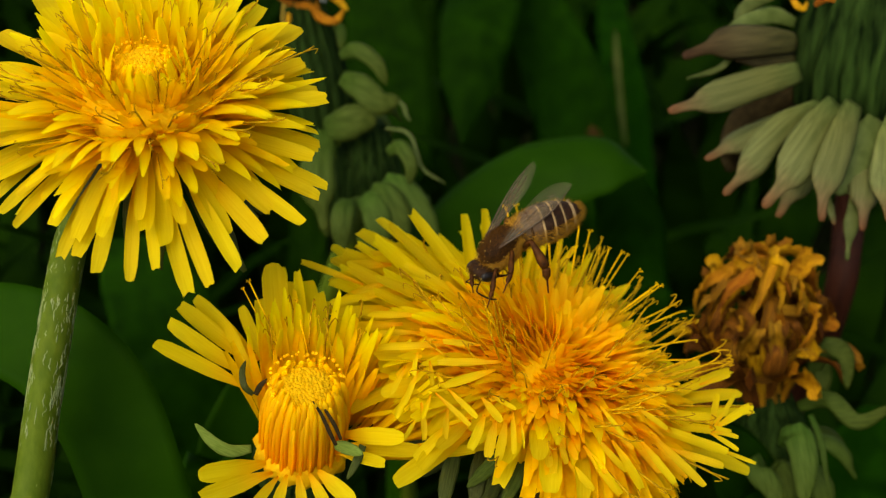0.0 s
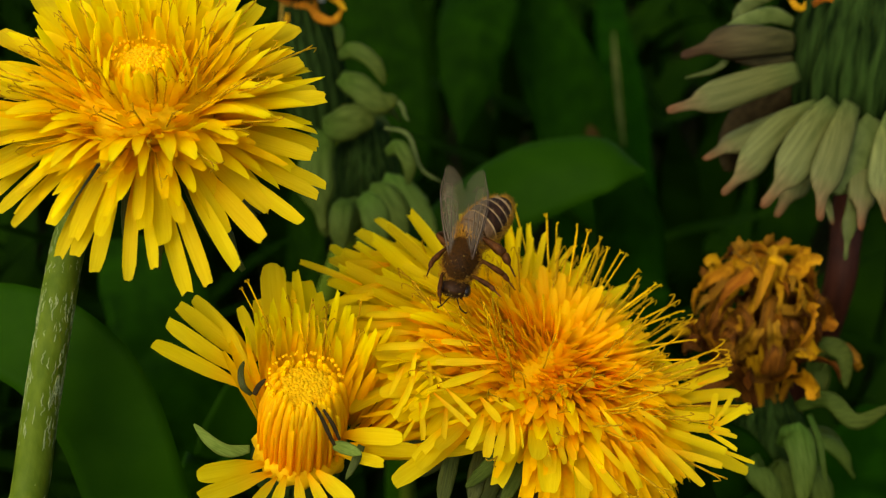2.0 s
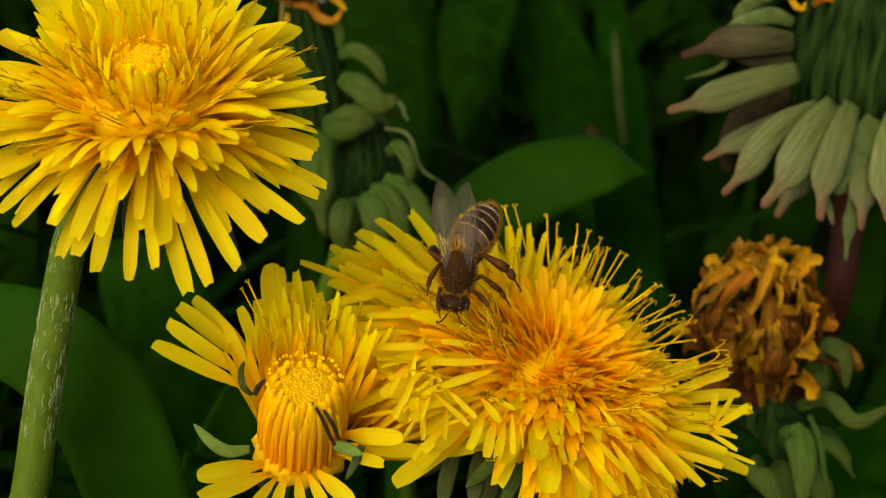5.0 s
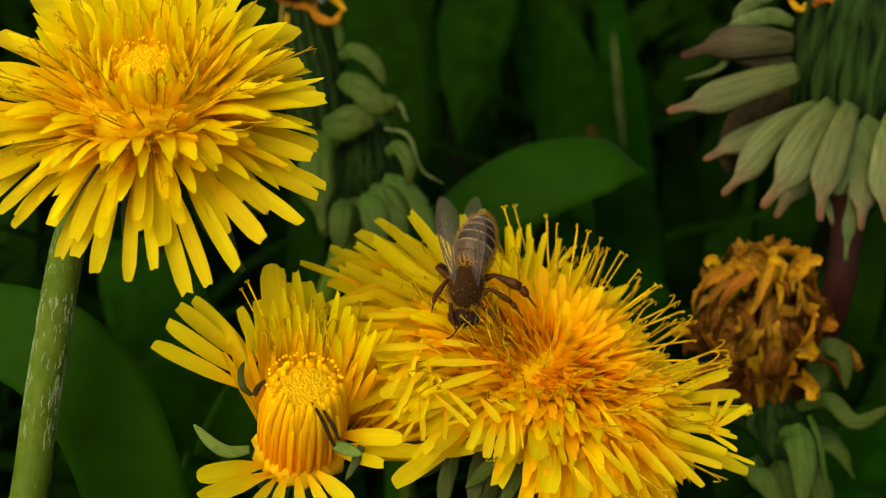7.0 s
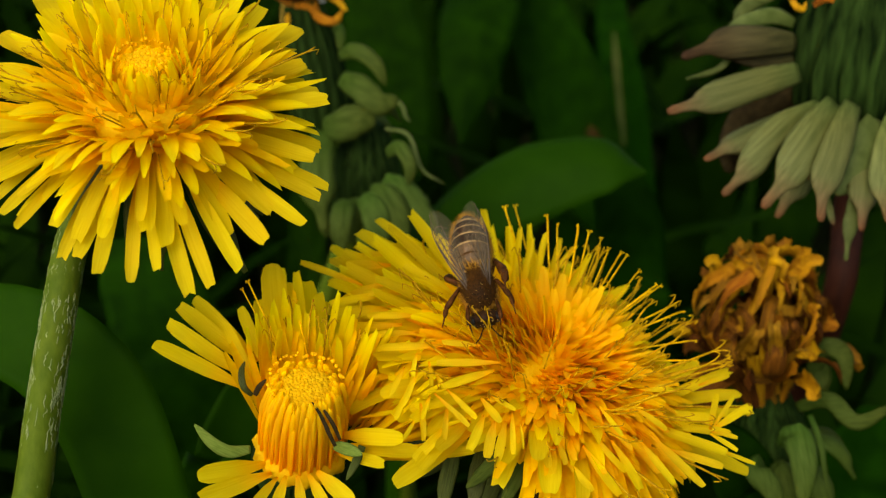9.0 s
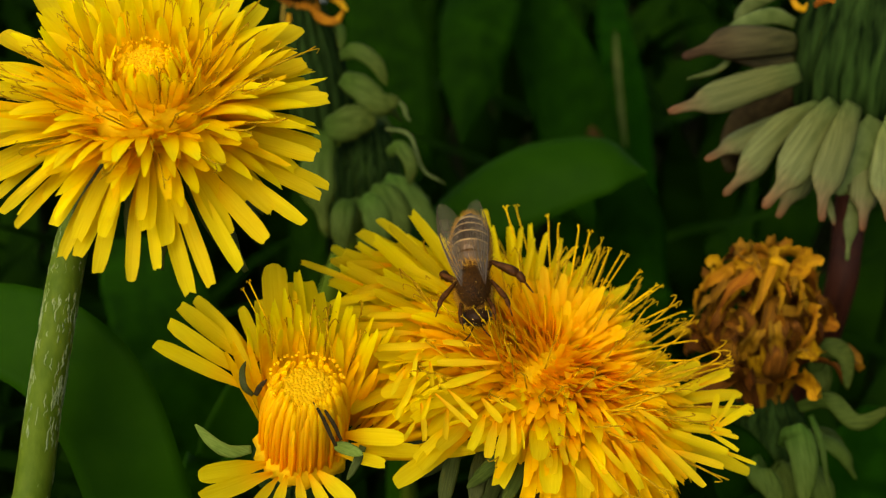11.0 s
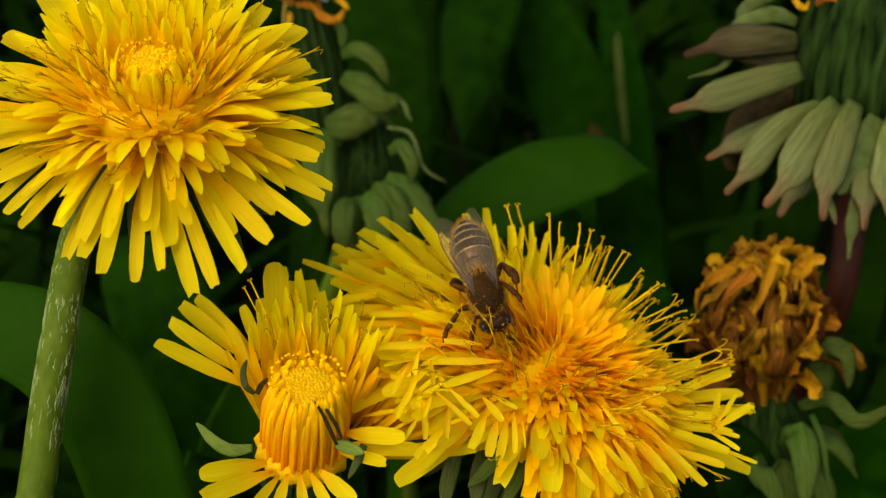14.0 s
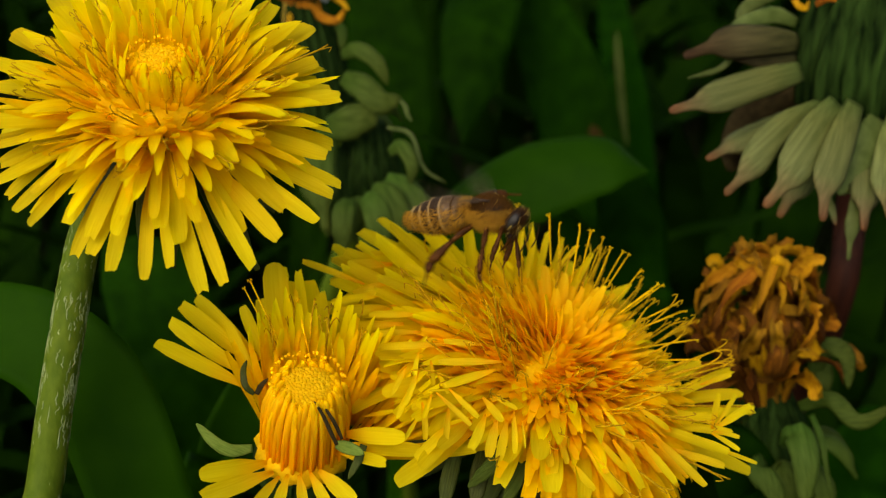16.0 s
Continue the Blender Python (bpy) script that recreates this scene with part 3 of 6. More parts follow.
for k in range(520):
    i = int(40 + 140 * rs.random() ** 0.8) if k < 330 else int(rs.gauss(78, 9) if k < 450 else rs.gauss(112, 6))
    a0 = rs.choice((-95, -78, 80, 95)) + rs.gauss(0, 22) if rs.random() < 0.75 else rs.uniform(-90, 90)
    n_step = rs.randint(2, 7)
    pts = []
    for q in range(n_step + 1):
        p = line[min(i + q, 199)]
        d = (line[min(i + q + 1, 200)] - p).normalized()
        x = Vector((1, 0, 0)) - d * d.x
        x.normalize()
        y = d.cross(x)
        a = radians(a0 - 90 + rs.gauss(0, 2.8))
        pts.append(p + (x * math.cos(a) + y * math.sin(a)) * (1.87 - 0.0012 * (i + q)) * MM)
    v, g = tube(pts, [(0, 0.03 * MM), (0.5, rs.uniform(0.03, 0.12) * MM), (1, 0.03 * MM)], 5, n_step + 2, 0.5, rs.random() * 9)
    o = len(scurf_v)
    scurf_v += v
    scurf_f += [tuple(k + o for k in q) for q in g]
tagged(piece("scurf", mesh_from("scurf", scurf_v, scurf_f, scurf_mat), flower_1, None, "whitish flaky scurf on the stalk"), kind="stuff")
head_1 = head_part(flower_1, f1_base, F1, F1_N, 5.4 * MM, 6 * MM, 0, 5.0, [(-0.4, 5.2), (0.7, 6.3), (1.8, 6.8), (2.8, 6.3), (3.6, 5.2), (4.1, 4.1), (4.4, 2.5)])
bracts_under(head_1, 4.6 * MM, 6 * MM, 14, -75, -50, cup_bracts, 3)


for k, (count, r, e_far, e_near, l_far, l_near, shapes, wide, span) in enumerate((
        (17, 5.3, 2, -16, 12.8, 11.6, outer_set, 1.15, (-22, 202)), (24, 5.2, 10, -24, 13.8, 9.8, outer_set, 1.15, (0, 360)), (26, 5.0, 19, -12, 13.6, 9.8, outer_set + mid_set, 1.15, (0, 360)),
        (24, 4.7, 29, 0, 13.0, 9.0, mid_set, 1.15, (0, 360)), (22, 4.4, 40, 16, 12.2, 8.2, mid_set + arch_set, 1.05, (0, 360)), (20, 4.1, 52, 28, 11.2, 7.4, arch_set + incurved_set, 1.0, (0, 360)),
        (22, 3.9, 64, 80, 10.0, 7.4, incurved_set, 1.1, (0, 360)), (22, 3.5, 76, 88, 9.0, 7.2, incurved_set, 1.1, (0, 360)))):
    ring(head_1, count, r * MM, e_far, e_near, l_far * MM, l_near * MM, shapes, 110 + k, wide, span)
ring(head_1, 15, 4.4 * MM, 30, 28, 9.4 * MM, 9.2 * MM, arch_set, 130, 1.2, (190, 350))
rk = random.Random(18)
for a, b in (((-0.03414, 0.10695, 0.15405), (-0.03931, 0.09979, 0.14912)), ((-0.03199, 0.10637, 0.15296), (-0.03566, 0.09803, 0.14793)), ((-0.03038, 0.10507, 0.15266), (-0.03171, 0.09643, 0.14705)), ((-0.02904, 0.10487, 0.15228), (-0.02814, 0.09496, 0.14641)), ((-0.02717, 0.10482, 0.15219), (-0.02358, 0.09479, 0.14610)),
             ((-0.02611, 0.10495, 0.15242), (-0.02135, 0.09576, 0.14579)), ((-0.02477, 0.10507, 0.15266), (-0.01896, 0.09731, 0.14657)), ((-0.02364, 0.10624, 0.15272), (-0.01612, 0.09896, 0.14756)), ((-0.02249, 0.10754, 0.15303), (-0.01334, 0.10172, 0.14849)), ((-0.02158, 0.10897, 0.15360), (-0.01152, 0.10631, 0.15073)),
             ((-0.02121, 0.11093, 0.15516), (-0.01237, 0.11095, 0.15306)), ((-0.02185, 0.11425, 0.15713), (-0.01416, 0.11767, 0.15719)), ((-0.02139, 0.11265, 0.15626), (-0.01371, 0.11493, 0.15628)), ((-0.03607, 0.10843, 0.15471), (-0.04308, 0.10317, 0.15120)), ((-0.02800, 0.10416, 0.15307), (-0.02615, 0.09643, 0.14705)),
             ((-0.03522, 0.10712, 0.15439), (-0.04113, 0.10147, 0.15015)), ((-0.02186, 0.10871, 0.15312), (-0.01228, 0.10498, 0.15034)), ((-0.03091, 0.10520, 0.15289), (-0.03401, 0.09855, 0.14678))):
    piece("petal", rk.choice(outer_set), head_1, along(head_1, a, b, (0.0000, -0.7427, 0.6696), 10 * MM, rk.uniform(0.8, 1.0)))
styles(head_1, 80, 4.5 * MM, 9.5 * MM, 12.5 * MM, 78, 18, 12)
inner_fill(head_1, 90, 5.2 * MM, 7.0 * MM, 10.5 * MM, 66, 0, 14, mats=(fill_yellow, fill_yellow, fill_orange), slim=0.9)
bud_column(head_1, 2.6 * MM, 6.6 * MM, 13, 38, 110, 0.9)

# the half-open flower
F2 = Vector((-0.01446, 0.09999, 0.12392))
F2_N = Vector((0.1203, -0.2767, 0.9534))
f2_base = Vector((F2.x + 0.004, F2.y + 0.02, 0.0))
flower_2 = thing("dandelion", f2_base, "half-open yellow dandelion with a closed domed centre", "flower", "dandelions")
stem_part(flower_2, f2_base, [f2_base - Vector((0, 0, 0.02)), f2_base + Vector((0.001, -0.004, 0.05)), F2 - F2_N * 16 * MM, F2 - F2_N * 5 * MM], 2.0 * MM, 1.9 * MM)
head_2 = head_part(flower_2, f2_base, F2, F2_N, 4.8 * MM, 6.5 * MM)
bud_column(head_2, 3.55 * MM, 10.5 * MM, 23, 52, 210, 0.66)


for k, (count, r, e, length, span, shapes, wide) in enumerate((
        (9, 5.9, 68, 12.6, (16, 118), slim_set + mid_set, 0.8), (14, 5.6, 77, 12.4, (12, 122), slim_set, 0.95),
        (9, 6.4, 20, 13.0, (-34, 26), outer_set + mid_set, 0.75), (11, 6.0, 36, 12.4, (-36, 24), mid_set + slim_set, 0.8), (11, 5.6, 52, 11.5, (-30, 24), slim_set, 0.9))):
    ring(head_2, count, r * MM, e, e, length * MM, length * MM, shapes, 210 + k, wide, span, 4.5)
VIEW = (0.0000, -0.8319, 0.5550)
for k, (a, b) in enumerate((((-0.01764, 0.09679, 0.12430), (-0.02357, 0.09305, 0.12579)), ((-0.01694, 0.09557, 0.12414), (-0.02364, 0.09120, 0.12443)), ((-0.01624, 0.09459, 0.12443), (-0.01837, 0.08991, 0.12414)), ((-0.01541, 0.09467, 0.12457), (-0.01623, 0.08966, 0.12367)),
                            ((-0.01431, 0.09467, 0.12457), (-0.01329, 0.08978, 0.12390)), ((-0.01320, 0.09472, 0.12467), (-0.01089, 0.08991, 0.12414)), ((-0.01237, 0.09485, 0.12491), (-0.00865, 0.09029, 0.12485)), ((-0.01034, 0.09763, 0.12588), (-0.00320, 0.09415, 0.12785)),
                            ((-0.01034, 0.09816, 0.12688), (-0.00388, 0.09398, 0.12966)), ((-0.01090, 0.09737, 0.12539), (-0.00511, 0.09359, 0.12680)), ((-0.01996, 0.10358, 0.12856), (-0.02883, 0.10328, 0.13437)), ((-0.02012, 0.10496, 0.12902), (-0.02798, 0.10586, 0.13497)),
                            ((-0.01969, 0.10635, 0.12950), (-0.02726, 0.10840, 0.13548)), ((-0.01940, 0.10663, 0.13002), (-0.02588, 0.10962, 0.13564)), ((-0.01821, 0.10887, 0.12997), (-0.01788, 0.11478, 0.13683)))):
    piece("petal", outer_set[k % 8], head_2, along(head_2, a, b, VIEW, 10 * MM, 1.55 if k < 7 else 1.2 if k < 14 else 1.3))
inner_fill(head_2, 110, 5.8 * MM, 9.5 * MM, 11.5 * MM, 82, 48, 25, (0, 124), mats=(fill_yellow, fill_yellow, fill_orange), slim=0.7)
styles(head_2, 44, 5.0 * MM, 11.5 * MM, 13.5 * MM, 84, 62, 22, 0.5, 1.0, None, (15, 112))
FAN = (
    ((-0.01686, 0.10663, 0.13002), (-0.01778, 0.11043, 0.13930), 1.5),
    ((-0.01409, 0.10635, 0.12950), (-0.01539, 0.11193, 0.13786), 0.7),
    ((-0.01533, 0.10802, 0.12839), (-0.01642, 0.11297, 0.13556), 1.4),
    ((-0.01242, 0.10705, 0.12868), (-0.01330, 0.11168, 0.13526), 1.2),
    ((-0.01082, 0.10691, 0.12842), (-0.01150, 0.11098, 0.13394), 1.0),
    ((-0.01851, 0.10621, 0.12924), (-0.02117, 0.10917, 0.13481), 1.3),
    ((-0.01842, 0.10747, 0.12947), (-0.01970, 0.11140, 0.13473), 1.1),
    ((-0.00967, 0.10585, 0.12856), (-0.00784, 0.10900, 0.13235), 0.9),
    ((-0.01382, 0.10886, 0.12783), (-0.01454, 0.11398, 0.13533), 1.3),
    ((-0.01042, 0.10746, 0.12733), (-0.00941, 0.11141, 0.13263), 1.0),
    ((-0.01938, 0.10386, 0.12907), (-0.02258, 0.10757, 0.13393), 1.4),
)
FAN_SIDE = (
    ((-0.00836, 0.10318, 0.12779), (-0.00522, 0.10495, 0.13112), 0.9),
    ((-0.00829, 0.10195, 0.12760), (-0.00438, 0.10276, 0.12913), 0.8),
    ((-0.00851, 0.10059, 0.12718), (-0.00476, 0.10009, 0.12837), 0.8),
    ((-0.01158, 0.10537, 0.12979), (-0.01223, 0.10798, 0.13470), 0.7),
    ((-0.01310, 0.10551, 0.13005), (-0.01370, 0.10754, 0.13599), 0.7),
    ((-0.01574, 0.10551, 0.13005), (-0.01602, 0.10713, 0.13522), 0.7),
)
for k, (a, b, wide) in enumerate(FAN + FAN_SIDE):
    piece("petal", (outer_set + mid_set)[k % 20], head_2, along(head_2, a, b, VIEW, 10 * MM, wide))
for a, b in (((-0.01724, 0.10461, 0.13474), (-0.01971, 0.10623, 0.13992)), ((-0.01827, 0.10488, 0.13525), (-0.02028, 0.10586, 0.13922)), ((-0.01184, 0.10243, 0.13277), (-0.01258, 0.10370, 0.13729)), ((-0.01099, 0.10216, 0.13227), (-0.01191, 0.10357, 0.13704)), ((-0.01354, 0.10243, 0.13277), (-0.01508, 0.10622, 0.13777)), ((-0.01609, 0.10243, 0.13277), (-0.01764, 0.10370, 0.13729))):
    piece("style", style_set[2], head_2, along(head_2, a, b, VIEW, 9.85 * MM))
for k, (mat, width, profile, pts) in enumerate((
        (bract_light, 1.30, FAT, ((-0.01889, 0.09586, 0.12682), (-0.02076, 0.09495, 0.12724), (-0.02231, 0.09494, 0.12827), (-0.02395, 0.09537, 0.13016))),
        (bract_brown, 0.42, THREAD, ((-0.01025, 0.09279, 0.12956), (-0.01087, 0.09326, 0.13086), (-0.01164, 0.09417, 0.13215), (-0.01249, 0.09516, 0.13295))),
        (bract_brown, 0.40, THREAD, ((-0.00981, 0.09345, 0.12973), (-0.01038, 0.09391, 0.13103), (-0.01105, 0.09458, 0.13186), (-0.01174, 0.09542, 0.13237))),
        (bract_dark, 0.70, FAT, ((-0.01920, 0.10083, 0.12977), (-0.01997, 0.10082, 0.13081), (-0.02028, 0.10190, 0.13177), (-0.02010, 0.10327, 0.13222))),
        (bract_brown, 0.60, THREAD, ((-0.01861, 0.09918, 0.13092), (-0.01809, 0.09916, 0.13195), (-0.01742, 0.09950, 0.13258))),
        (bract_light, 1.30, FAT, ((-0.01067, 0.09562, 0.12742), (-0.00934, 0.09428, 0.12809), (-0.00779, 0.09362, 0.12792))),
        (bract_dark, 0.90, THREAD, ((-0.00796, 0.09602, 0.12711), (-0.00855, 0.09444, 0.12627), (-0.00942, 0.09367, 0.12482))))):
    curved_bract(head_2, pts, width, mat, profile, 0.3, "pale green curled bract" if mat is bract_light else "", 90 + k)

# the large flower on which the bee feeds
F3 = Vector((0.01079, 0.10939, 0.12456))
F3_N = Vector((0.2706, -0.0566, 0.9610))
f3_base = Vector((F3.x - 0.006, F3.y + 0.015, 0.0))
flower_3 = thing("dandelion", f3_base, "large fully open yellow dandelion with an orange middle", "flower", "dandelions")
stem_part(flower_3, f3_base, [f3_base - Vector((0, 0, 0.02)), f3_base + Vector((-0.002, 0, 0.05)), F3 - F3_N * 18 * MM, F3 - F3_N * 6 * MM], 2.4 * MM, 2.2 * MM)
head_3 = head_part(flower_3, f3_base, F3, F3_N, 7.0 * MM, 8 * MM, 0, 6.5, [(-0.4, 6.8), (1.0, 8.0), (2.6, 8.6), (3.8, 8.0), (4.8, 6.6), (5.4, 4.6), (5.7, 2.6), (5.8, 0.4)])
bracts_under(head_3, 6.0 * MM, 8 * MM, 18, -62, -20, cup_bracts, 33, 1.1)
def face_on(az, f):
    near = math.exp(-((az - 158) / 25) ** 2)
    return -24 * max(0, -math.sin(radians(az))) * min(1, 3 * f) * (1 - near) + 16 * near * f


def far_longer(az, f):
    if 205 < az < 266 and f > 0.35:
        return 0.62
    if 55 < az < 105:
        return 1.04
    return 1 - 0.45 * math.exp(-((az - 158) / 22) ** 2) + 0.04 * max(0, math.sin(radians(az - 25))) - 0.12 * max(0, math.sin(radians(az - 180)))


# where the bee walks the florets are pressed down
to_head = (flower_3.matrix_basis @ head_3.matrix_basis).inverted()
bee_room = [(to_head @ Vector(a), to_head @ Vector(b), r * MM) for a, b, r in (((0.00476, 0.10376, 0.13527), (0.00306, 0.10668, 0.14077), 2.3), ((0.00306, 0.10668, 0.14077), (0.00377, 0.11051, 0.14583), 3.4), ((0.00374, 0.10668, 0.14077), (0.00657, 0.10828, 0.14377), 2.8))]
pompon(head_3, 268, 6.5 * MM, 10 * MM, 17.4 * MM, 88, -12, 1.15, 31, 0.0, face_on, far_longer, bee_room, 1.2, 1.1, (over_outer, over_mid, over_inner))
inner_fill(head_3, 1000, 6.6 * MM, 8.5 * MM, 15.5 * MM, 86, -6, 34, (0, 360), face_on, bee_room, None, lambda az, f: 1 - 0.45 * math.exp(-((az - 158) / 22) ** 2), 0.95, -42)
rh = random.Random(38)
LEFT = ((-0.00577, 0.12362, 0.13855), (-0.00496, 0.12243, 0.13843), (-0.00379, 0.12118, 0.13821), (-0.00227, 0.12088, 0.13766), (-0.01030, 0.12165, 0.13697), (-0.01124, 0.12023, 0.13643), (-0.01141, 0.11864, 0.13557), (-0.00877, 0.11752, 0.13772), (-0.00741, 0.11792, 0.13849), (-0.01148, 0.11601, 0.13489),
        (-0.01219, 0.11442, 0.13403), (-0.01265, 0.11281, 0.13313), (-0.01150, 0.11050, 0.13304), (-0.00948, 0.10732, 0.13346), (-0.00791, 0.11224, 0.13632), (-0.00507, 0.11424, 0.13796), (-0.00077, 0.12296, 0.13731), (0.00115, 0.12326, 0.13787), (0.00348, 0.12446, 0.13799), (-0.00849, 0.10953, 0.13548))
BEHIND = ((0.00542, 0.12373, 0.13662), (0.00645, 0.12391, 0.13697), (0.00736, 0.12403, 0.13719), (0.00820, 0.12284, 0.13708), (0.00942, 0.12397, 0.13708), (0.01038, 0.12272, 0.13685), (0.01153, 0.12278, 0.13697), (0.01320, 0.12236, 0.13617), (0.01476, 0.12111, 0.13596), (0.01616, 0.11975, 0.13554), (0.00232, 0.12391, 0.13697), (0.00442, 0.12499, 0.13686),
          (0.00013, 0.12278, 0.13697), (0.00764, 0.12070, 0.13732), (0.00985, 0.12056, 0.13704), (0.00547, 0.12159, 0.13686))
LOW = ((-0.00414, 0.10411, 0.13167), (-0.00537, 0.10252, 0.13081), (-0.00444, 0.10001, 0.13035), (-0.00271, 0.09758, 0.13004), (-0.00315, 0.10027, 0.13084), (-0.00121, 0.09604, 0.12927), (0.00011, 0.09486, 0.12920), (-0.00464, 0.09737, 0.12965), (-0.00662, 0.10305, 0.13182), (-0.00221, 0.10176, 0.13152), (-0.00607, 0.10001, 0.13035), (-0.00351, 0.09611, 0.12941))
RIM_STYLES = ((0.00666, 0.12404, 0.13934), (0.00801, 0.12419, 0.13963), (0.01138, 0.12282, 0.13916), (0.01509, 0.12136, 0.13855), (0.01742, 0.11985, 0.13784), (0.02022, 0.11805, 0.13660), (0.02184, 0.11718, 0.13495), (0.02328, 0.11569, 0.13429), (0.01989, 0.11996, 0.13593), (0.02401, 0.11648, 0.13363), (0.02538, 0.11462, 0.13227),
              (0.02650, 0.11516, 0.13116), (0.02745, 0.11195, 0.12937), (0.02770, 0.11088, 0.12737), (0.01269, 0.12144, 0.13872), (0.01617, 0.12017, 0.13845), (0.01828, 0.11746, 0.13761), (0.02243, 0.11451, 0.13419), (0.02439, 0.11227, 0.13211))
RIGHT = ((0.03265, 0.10682, 0.12399), (0.03187, 0.10904, 0.12391), (0.03123, 0.11180, 0.12484), (0.03268, 0.10244, 0.12002), (0.02889, 0.10380, 0.12471), (0.03018, 0.10189, 0.12323), (0.02837, 0.11250, 0.12616), (0.02832, 0.09812, 0.12254))
for root, tips, wide in ((Vector((0.00628, 0.11303, 0.12715)), LEFT, 0.62), (Vector((0.01569, 0.10852, 0.12293)), RIGHT, 0.5), (Vector((0.00890, 0.11537, 0.12729)), BEHIND, 0.42), (Vector((0.00415, 0.10447, 0.12809)), LOW, 1.0)):
    for tip in [Vector(p) + Vector((rh.gauss(0, 1.1), rh.gauss(0, 1.1), rh.gauss(-0.3, 0.8))) * MM * k for p in tips for k in ((0, 1, 1.3) if tips is LEFT and p[0] < -0.004 else (0,))]:
        start = root + Vector((rh.uniform(-2, 2), rh.uniform(-2, 2), rh.uniform(-2, 2))) * MM
        piece("petal", rh.choice(outer_set + over_outer if tips is LEFT else outer_set), head_3, along(head_3, start, tip, Vector((0.0995, -0.4226, 0.9009)) + Vector((rh.uniform(-0.4, 0.4), 0, rh.uniform(-0.2, 0.2))), 10 * MM, wide))
for a, b in (((0.00286, 0.09837, 0.12727), (-0.00469, 0.09185, 0.12567)), ((0.00174, 0.09890, 0.12826), (-0.00246, 0.09171, 0.12753)), ((0.00256, 0.09800, 0.12871), (-0.00074, 0.09174, 0.12970))):
    piece("petal", outer_set[2], head_3, along(head_3, a, b, (0.0000, -0.6454, 0.7638), 10 * MM, 1.5))
FRINGE_LEFT = (
    ((-0.00567, 0.11254, 0.13476), (-0.01210, 0.11120, 0.13436), 1.1),
    ((-0.00503, 0.11098, 0.13394), (-0.01177, 0.10975, 0.13377), 1.0),
    ((-0.00572, 0.11398, 0.13533), (-0.01110, 0.11232, 0.13433), 1.1),
    ((-0.00433, 0.10757, 0.13393), (-0.01123, 0.10738, 0.13356), 1.0),
    ((-0.00386, 0.11254, 0.13476), (-0.00862, 0.11168, 0.13526), 1.3),
    ((-0.00580, 0.11659, 0.13598), (-0.01066, 0.11571, 0.13646), 1.2),
    ((-0.00523, 0.11805, 0.13660), (-0.00889, 0.11711, 0.13696), 1.2),
    ((-0.00257, 0.10798, 0.13470), (-0.00784, 0.10798, 0.13470), 1.2),
    ((-0.00253, 0.10546, 0.13421), (-0.00743, 0.10540, 0.13411), 1.1),
)
FRINGE_LOW = (
    ((0.00088, 0.09861, 0.13199), (-0.00119, 0.09685, 0.13294), 0.6),
    ((-0.00087, 0.09678, 0.13279), (0.00235, 0.09374, 0.13135), 0.8),
    ((0.00033, 0.09696, 0.13313), (0.00326, 0.09394, 0.13173), 0.8),
    ((0.00358, 0.09657, 0.13241), (0.00540, 0.09305, 0.13218), 1.1),
    ((0.00456, 0.09665, 0.13255), (0.00640, 0.09367, 0.13335), 0.9),
    ((0.00386, 0.09581, 0.13097), (0.00256, 0.09267, 0.12932), 1.7),
    ((0.00494, 0.09555, 0.13049), (0.00406, 0.09234, 0.12871), 1.7),
    ((0.00592, 0.09555, 0.13049), (0.00513, 0.09219, 0.12843), 1.6),
    ((0.00652, 0.09512, 0.13180), (0.00656, 0.09169, 0.12961), 0.9),
    ((0.00722, 0.09474, 0.13109), (0.00752, 0.09193, 0.13008), 0.8),
    ((0.00033, 0.09701, 0.13111), (-0.00005, 0.09284, 0.12965), 1.1),
    ((-0.00232, 0.09804, 0.13091), (-0.00172, 0.09405, 0.12980), 1.0),
    ((-0.00256, 0.10036, 0.13314), (-0.00383, 0.09712, 0.13130), 1.0),
)
FRINGE_TORN = (
    ((-0.00145, 0.10075, 0.13387), (-0.00115, 0.09799, 0.13295), 1.2),
    ((-0.00089, 0.10023, 0.13289), (0.00022, 0.09773, 0.13246), 1.2),
    ((-0.00264, 0.10198, 0.13407), (-0.00309, 0.09934, 0.13335), 1.2),
    ((0.00033, 0.09611, 0.12941), (-0.00262, 0.09224, 0.12852), 1.5),
    ((0.00006, 0.10233, 0.13471), (-0.00657, 0.10307, 0.13397), 0.9),
    ((0.00365, 0.10064, 0.13579), (-0.00011, 0.10082, 0.13613), 1.0),
    ((0.00558, 0.09986, 0.13433), (-0.00055, 0.09986, 0.13433), 0.9),
    ((0.00499, 0.09868, 0.13425), (-0.00005, 0.09713, 0.13347), 1.0),
    ((-0.00357, 0.09944, 0.13142), (-0.00460, 0.09650, 0.13014), 1.1),
    ((-0.00133, 0.09835, 0.13150), (-0.00212, 0.09563, 0.13064), 1.0),
    ((-0.00388, 0.10132, 0.13283), (-0.00519, 0.09835, 0.13150), 1.0),
    ((-0.00268, 0.09650, 0.13014), (-0.00388, 0.09385, 0.12942), 1.0),
)
